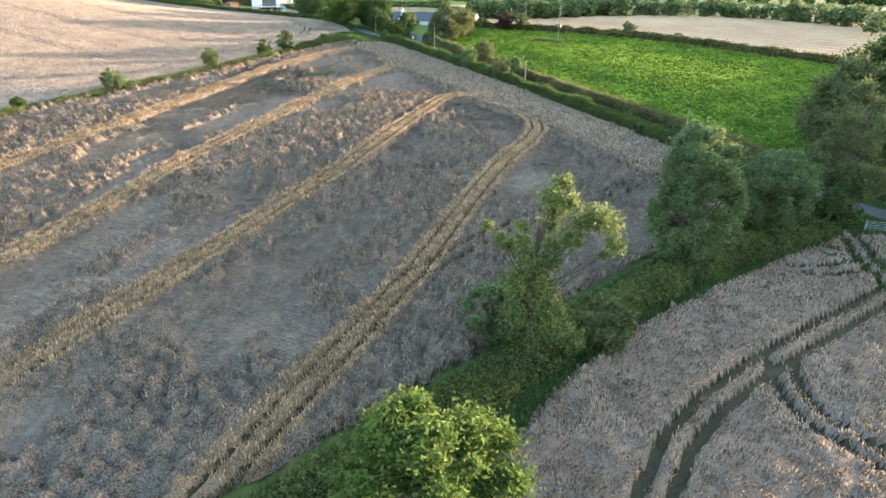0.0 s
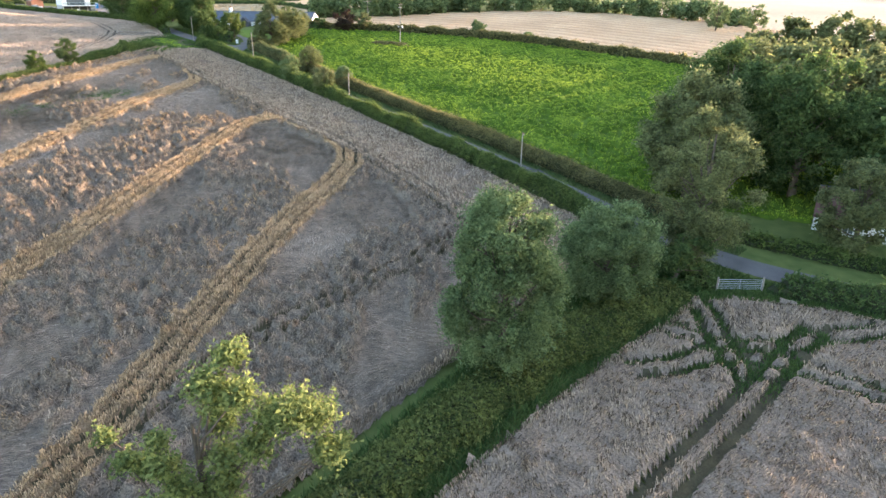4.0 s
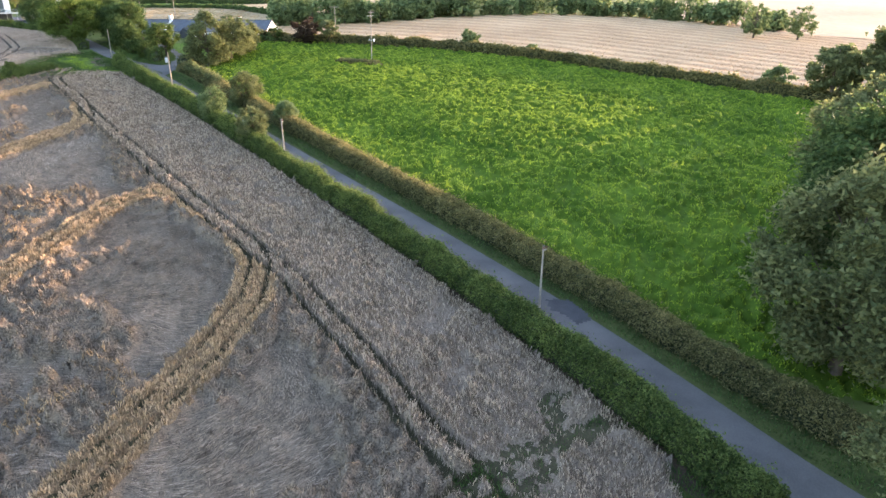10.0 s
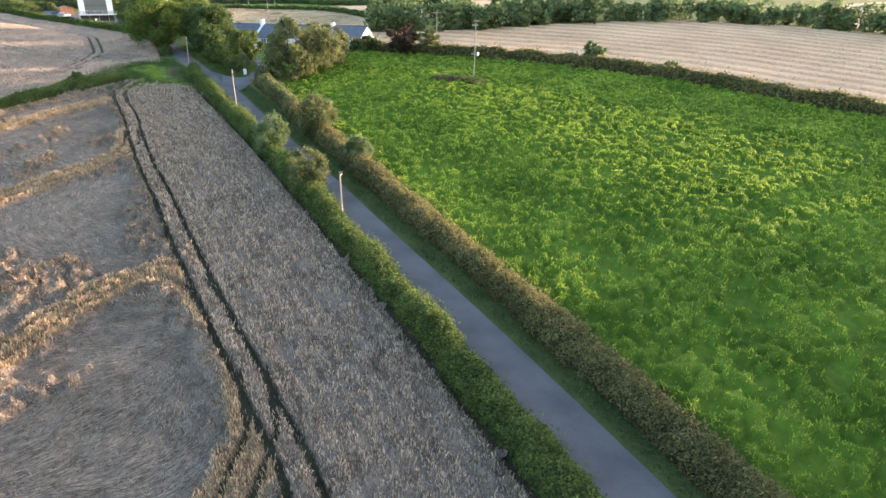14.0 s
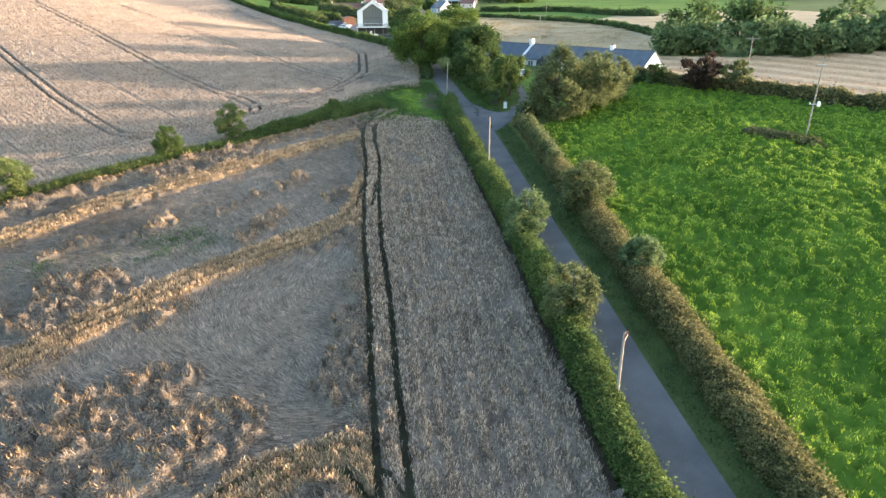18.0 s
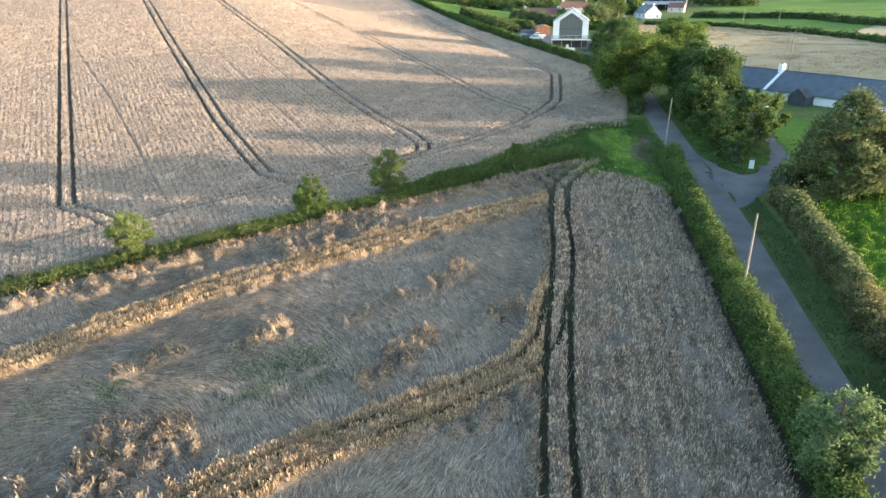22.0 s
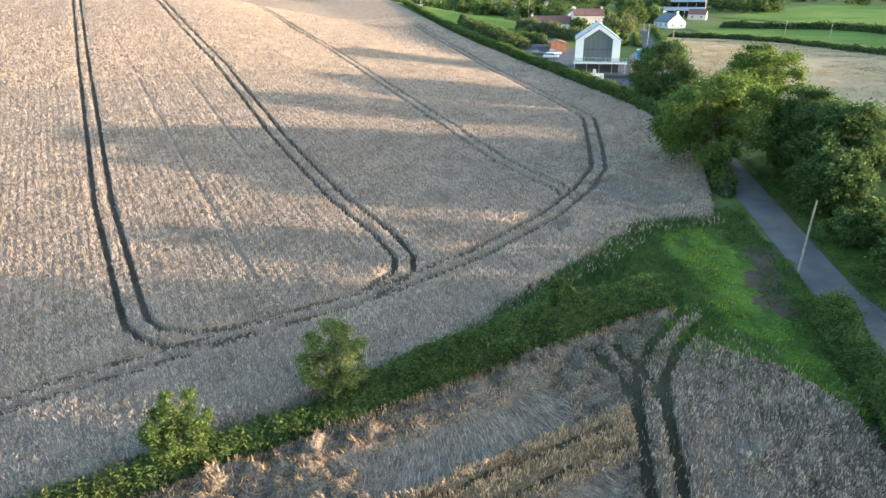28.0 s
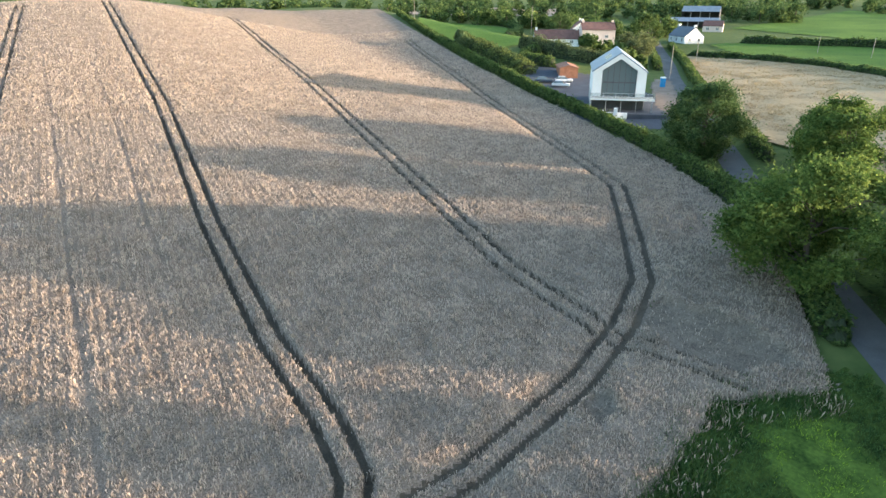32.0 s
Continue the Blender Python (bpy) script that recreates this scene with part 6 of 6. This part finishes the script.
window(bun, -4, -3.5, 0.8, 1.8, 1.3, "x-", bars=2)
window(bun, -4, 3.0, 0.8, 1.8, 1.3, "x-", bars=2)
window(bun, 0, 6.5, 0.8, 1.4, 1.2, "y+")
tagged(bun, "white bungalow with a brown roof by the lane", "house")


# ---- poles, gate, sign ----
def pole(x, y, tall, label, arm=0.0, lean=(0, 0), heading=0, gear=False):
    r = stand("utility_pole", x, y, gz(x, y), heading)
    lx, ly = math.tan(radians(lean[0])) * tall, math.tan(radians(lean[1])) * tall
    v, f = joined([tube((0, 0, -0.6), (lx * 0.5, ly * 0.5, tall * 0.5), 0.115, 0.095, 10), tube((lx * 0.5, ly * 0.5, tall * 0.5), (lx, ly, tall), 0.095, 0.075, 10)])
    part_np("pole", v, f, M_WOOD, r, smooth=True)
    v, f = tube((lx, ly, tall), (lx, ly, tall + 0.05), 0.09, 0.03, 10)
    part_np("cap", v, f, M_FRAME, r)
    if arm:
        a = part("crossarm", boxes((lx - arm / 2, lx + arm / 2, ly - 0.16, ly - 0.1, tall - 0.45, tall - 0.3)), M_WOOD, r)
        for u in (-0.42, 0, 0.42):
            v, f = joined([tube((lx + u * arm, ly - 0.13, tall - 0.3), (lx + u * arm, ly - 0.13, tall - 0.2), 0.02, 0.02, 6), tube((lx + u * arm, ly - 0.13, tall - 0.2), (lx + u * arm, ly - 0.13, tall - 0.05), 0.06, 0.04, 8)])
            part_np("insulator", v, f, M_CERAMIC, a)
    if gear:
        h, gx, gy = tall * 0.44, lx * 0.44, ly * 0.44
        br = part("bracket", boxes((gx - 0.75, gx + 0.95, gy - 0.17, gy - 0.11, h - 0.04, h + 0.04)), M_STEEL, r, "steel bracket at half height")
        v, f = joined([tube((gx + 0.62, gy - 0.14, h - 0.32), (gx + 0.62, gy - 0.14, h + 0.3), 0.2, 0.2, 10), tube((gx + 0.62, gy - 0.14, h + 0.3), (gx + 0.62, gy - 0.14, h + 0.38), 0.2, 0.06, 10)])
        part_np("transformer", v, f, M_WHITEFRAME, br, "small pale transformer can")
        v, f = tube((gx - 0.62, gy - 0.14, h + 0.04), (gx - 0.62, gy - 0.14, h + 0.28), 0.07, 0.05, 8)
        part_np("insulator", v, f, M_WHITEFRAME, br)
        part("crossarm", boxes((lx - 0.9, lx + 0.5, ly - 0.16, ly - 0.1, tall - 1.15, tall - 1.05)), M_STEEL, r)
    tagged(r, label, "utility pole", "poles along the lane")
    return r


pole(-89.6, 169.6, 8.2, "weathered wooden line pole in the roadside hedge")
pole(-51.9, 143.6, 6.3, "wooden line pole with a short crossarm in the hedge", 0.8, heading=110)
pole(-12.3, 117.2, 6.0, "wooden line pole with an insulator beside the lane", 0.5, (1, 0), 54)
pole(-126.2, 195.3, 7.0, "leaning wooden pole at the gateway", lean=(2, 0))
pole(-65.3, 209.5, 11.5, "tall wooden pole with a transformer standing in the pasture", 1.3, (1.5, 0), 50, gear=True)
pole(-144.0, 243.5, 9.5, "wooden pole with a crossarm behind the long house", 2.4, heading=30)
pole(-86.5, 236.0, 9.0, "wooden pole with a double crossarm at the field hedge", 2.6, heading=20)
pole(-239, 279.8, 8, "wooden pole beside the village road")
pole(-257, 307.5, 7, "wooden pole beside the meadow")
pole(-313, 346, 9, "wooden pole in the green field")
pole(-239, 361, 6, "wooden pole at the far hedge")
pole(-259, 364.5, 5.5, "wooden pole at the meadow hedge")
pole(-380, 331, 13, "tall wooden pole by the garden hedge")
pole(-377, 270, 12, "tall wooden pole among the garden trees")


def gate(x0, y0, x1, y1):
    L = math.hypot(x1 - x0, y1 - y0)
    r = stand("field_gate", x0, y0, gz(x0, y0), math.degrees(math.atan2(y1 - y0, x1 - x0)))
    for px in (-0.12, L + 0.12):
        v, f = tube((px, 0, -0.4), (px, 0, 1.5), 0.1, 0.09, 8)
        part_np("gate_post", v, f, M_WOOD, r)
    for z in (0.2, 0.4, 0.6, 0.8, 1.0, 1.22):
        v, f = tube((0, 0, z), (L, 0, z), 0.025, 0.025, 6)
        part_np("rail", v, f, M_STEEL, r)
    for px in (0.0, L / 2, L):
        v, f = tube((px, 0.03, 0.18), (px, 0.03, 1.24), 0.028, 0.028, 6)
        part_np("upright", v, f, M_STEEL, r)
    tagged(r, "galvanised steel bar gate at the field entrance", "gate")


gate(13.2, 89.6, 17.4, 90.8)
# white box pillar with a pitched cap, at the tip of the island
bx = stand("gate_pillar", -112.4, 197.2, gz(-112.4, 197.2), 40)
part("plinth", boxes((-0.35, 0.35, -0.25, 0.25, 0, 0.12)), M_CONCRETE, bx)
part("pillar_body", boxes((-0.3, 0.3, -0.2, 0.2, 0.12, 1.25)), M_WHITE, bx)
bm = bmesh.new()
prism(bm, [(-0.36, 1.25), (0.36, 1.25), (0, 1.5)], -0.26, 0.26)
part("lid", bm, M_SLATE, bx)
tagged(bx, "white gate pillar with a pitched cap at the drive", "gate pillar")
CLUMP_LINE = [(-74, 206.5), (-69, 207.5), (-62, 208.5)]

# ---- more hedges, garden hedges and far woods ----
hedge(CLUMP_LINE, 3.0, 0.9, M_LEAF_DRY, 0.25, 200, "low heap of scrub round the pasture pole", seed=11)
hedge([(-114.9, 197), (-117.6, 199.6), (-121, 203.2), (-125, 206)], 3.0, 2.4, M_LEAF, 0.22, 320, "clipped garden hedge beside the drive", lumps=0.08, seed=12)
hedge([(-104.3, 192.6), (-106, 195), (-106.5, 198), (-103, 200)], 2.6, 2.2, M_LEAF_OLIVE, 0.25, 300, "rounded hedge at the drive corner", lumps=0.15, seed=13)
hedge([(-101, 189.6), (-96, 186.2), (-90, 181.8), (-84, 177.4)], 2.2, 2.5, M_LEAF_OLIVE, 0.24, 420, "olive-green hedge at the corner of the drive", lumps=0.2, seed=25)
hedge([(18, 91), (24, 91.5), (34, 90), (60, 87)], 2.4, 2.2, M_LEAF_DARK, 0.32, 220, "dark hedge along the lane beyond the gate", seed=14)
hedge([(15, 103.2), (22, 101.5), (32, 99.5), (60, 96)], 1.6, 1.5, M_LEAF, 0.3, 220, "trimmed hedge in front of the bungalow", lumps=0.1, seed=15)
hedge([(4, 97), (9, 92), (13, 89.6)], 2.4, 2.0, M_LEAF_DARK, 0.3, 220, "dark hedge at the bend of the lane", seed=16)
hedge([(-278, 326), (-256, 331), (-234, 333), (-210, 323), (-184, 312), (-150, 292), (-120, 275)], 2.6, 1.6, M_LEAF_DARK, 0.5, 70, "dark field hedge beyond the dry meadow", seed=17)
hedge([(-300, 376), (-280, 385), (-262, 400), (-240, 392), (-215, 372), (-180, 360)], 3.4, 2.6, M_LEAF_DARK, 0.6, 60, "dark field hedge in the far green land", seed=18)
hedge([(-331, 358), (-301.5, 331.5), (-271.8, 305.5), (-250, 286.2)], 2.0, 1.6, M_LEAF, 0.4, 90, "hedge along the village road", seed=19)
hedge([(-303.4, 342.8), (-266.4, 311.8), (-234.4, 282.8), (-203.4, 257.8), (-176.4, 237.8)], 2.2, 1.7, M_LEAF, 0.4, 80, "hedge between meadow and road", seed=20)
hedge([(-322, 263), (-305, 260), (-290, 257), (-272, 254), (-258, 250)], 5, 3.0, M_BRAMBLE, 0.45, 140, "overgrown scrubby bank below the village gardens", seed=21)
hedge([(-300, 274), (-288, 273), (-275, 271), (-264, 273), (-257, 283)], 3.5, 3.6, M_LEAF_OLIVE, 0.4, 160, "tall garden hedge above the yard", seed=22)
hedge([(-350, 300), (-380, 325), (-415, 345), (-450, 350)], 3.5, 3.0, M_LEAF_DARK, 0.6, 60, "dark garden hedge behind the lawn", seed=23)
hedge([(-262, 262), (-270, 258), (-280, 262), (-284, 270)], 3.5, 2.8, M_LEAF, 0.4, 120, "rough shrubs beside the yard", seed=24)

for i, (bx, by, bh, bw, mat) in enumerate([(-265, 291, 9.5, 13, M_LEAF_OLIVE), (-302, 330, 14, 13, M_LEAF), (-312, 338, 12, 11, M_LEAF_DARK), (-345, 322, 13, 11, M_LEAF_DARK), (-312, 258, 6, 4, M_LEAF_ASH), (-308, 257.5, 5.5, 4, M_LEAF_ASH)]):
    tree(bx, by, bh, bw, mat, "leafy garden tree in the village", 9000, 0.42, 60, 0.06, 140 + i, name="garden_tree", group="garden trees of the village")

MEADOW = [(-274, 321), (-265, 313), (-233, 284.5), (-202.5, 260), (-182, 245.5), (-160, 243), (-125, 250), (-112, 268), (-120, 273), (-150, 290), (-184, 310), (-210, 321), (-234, 331), (-256, 329)]
mdw = sheet("meadow", MEADOW, 1.2, 0.05, [M_DRY], lambda x, y: 0.5 * fbm(x * 0.5, y * 0.5, 101))
tagged(mdw, "dry yellowed meadow beyond the houses", "meadow", kind="stuff")
x, y = scatter(MEADOW, 12, lambda x, y: sstep(fbm(x * 0.2, y * 0.2, 104), 0.3, 0.6))
tagged(ears("meadow_grass", x, y, 0.2, 0.4, 0.13, 0.6, M_DRY, "tall dry grass of the meadow"), category="grass")
for label, mat, poly in (
    ("bright green far pasture", M_LAWN, [(-302, 362), (-300, 376), (-280, 386), (-262, 402), (-240, 394), (-205, 366), (-182, 314), (-210, 325), (-234, 335), (-262, 334)]),
    ("tan far field behind a hedge", M_DRY, [(-205, 368), (-182, 316), (-150, 296), (-120, 280), (-90, 330), (-120, 400), (-175, 430)]),
    ("green hill pasture far off", M_LAWN, [(-360, 440), (-300, 430), (-262, 408), (-215, 380), (-176, 436), (-200, 560), (-300, 640), (-430, 640)]),
    ("green lawn below the village gardens", M_LAWN, [(-300, 260), (-330, 262), (-378, 272), (-445, 300), (-470, 330), (-410, 343), (-350, 298), (-322, 292), (-302, 276)]),
    ("pale harvested field on the far hill", M_PALE, [(-5, 345), (40, 312), (160, 306), (260, 420), (200, 620), (60, 560), (10, 440)]),
    ("pale harvested field far behind the crest", M_PALE, [(-560, 330), (-620, 420), (-540, 480), (-470, 420)]),
):
    fs = sheet("far_field", poly, 2.5, 0.08, [mat], lambda x, y: 0.3 * fbm(x * 0.3, y * 0.3, 103))
    tagged(fs, label, "field", kind="stuff")


def woods(pts, depth, n, tall, leaf, label, per=340, size=1.1, seed=1):
    """A far belt of trees: many crowns on trunks in one mesh."""
    r = np.random.default_rng(seed + 300)
    c, d = walk_line(pts, 2.0)
    P, tubes = [], []
    for k in range(n):
        i = r.integers(0, len(c))
        o = r.uniform(-depth / 2, depth / 2)
        x, y = c[i][0] - d[i][1] * o, c[i][1] + d[i][0] * o
        h = tall * r.uniform(0.6, 1.15)
        w = h * r.uniform(0.75, 1.15)
        g = gz(x, y)
        m = r.normal(size=(14, 3))
        m /= np.linalg.norm(m, axis=1)[:, None]
        m *= np.array([w * 0.36, w * 0.36, h * 0.34])
        j = r.integers(0, 14, per)
        q = r.normal(size=(per, 3))
        q /= np.linalg.norm(q, axis=1)[:, None]
        L = m[j] + q * w * 0.22 * (r.uniform(0.3, 1, per) ** 0.4)[:, None]
        L += np.array([x, y, g + h * 0.44])
        P.append(L)
        tubes.append(tube((x, y, g - 0.3), (x, y, g + h * 0.6), h * 0.025, h * 0.012, 5))
    v, f = leaf_tris(np.vstack(P), size)
    v2, f2 = joined(tubes)
    f2 = np.array([(a, b, c) for a, b, c, d in f2] + [(a, c, d) for a, b, c, d in f2]) + len(v)
    idx = np.concatenate([np.zeros(len(f)), np.ones(len(f2))])
    ob = new("woodland", mesh_np("woodland", np.vstack([v, v2]), np.vstack([f, f2]), [leaf, M_BARK], idx))
    tagged(ob, label, "woodland", kind="stuff")


woods([(-118, 258), (-100, 264), (-80, 292), (-48, 322), (0, 336), (40, 318)], 8, 100, 8.5, M_LEAF_ASH, "belt of trees beyond the mown field", seed=1)
woods([(-142, 298), (-122, 293), (-106, 289), (-82, 313)], 10, 15, 10, M_LEAF_DARK, "clump of tall trees behind the long house", seed=2)
woods([(-470, 330), (-440, 352), (-410, 362), (-372, 352), (-352, 350), (-340, 330)], 20, 60, 9, M_LEAF, "garden trees round the village houses", seed=3)
woods([(-345, 385), (-336, 368), (-330, 350), (-326, 338)], 8, 14, 9, M_LEAF, "leafy trees along the village street", seed=4)
woods([(-560, 260), (-520, 340), (-470, 420), (-430, 480), (-380, 520)], 60, 120, 11, M_LEAF_DARK, "wooded slope behind the village", 360, 1.2, seed=5)
woods([(-700, -100), (-680, 150), (-600, 420), (-500, 660), (-250, 700), (-60, 640), (150, 660), (330, 560)], 120, 330, 12, M_LEAF_DARK, "far hedgerows and woods of the hills", 240, 1.8, seed=6)
woods([(-256, 282), (-268, 290), (-284, 302), (-298, 300)], 6, 14, 5, M_LEAF, "shrubs behind the white house", seed=7)
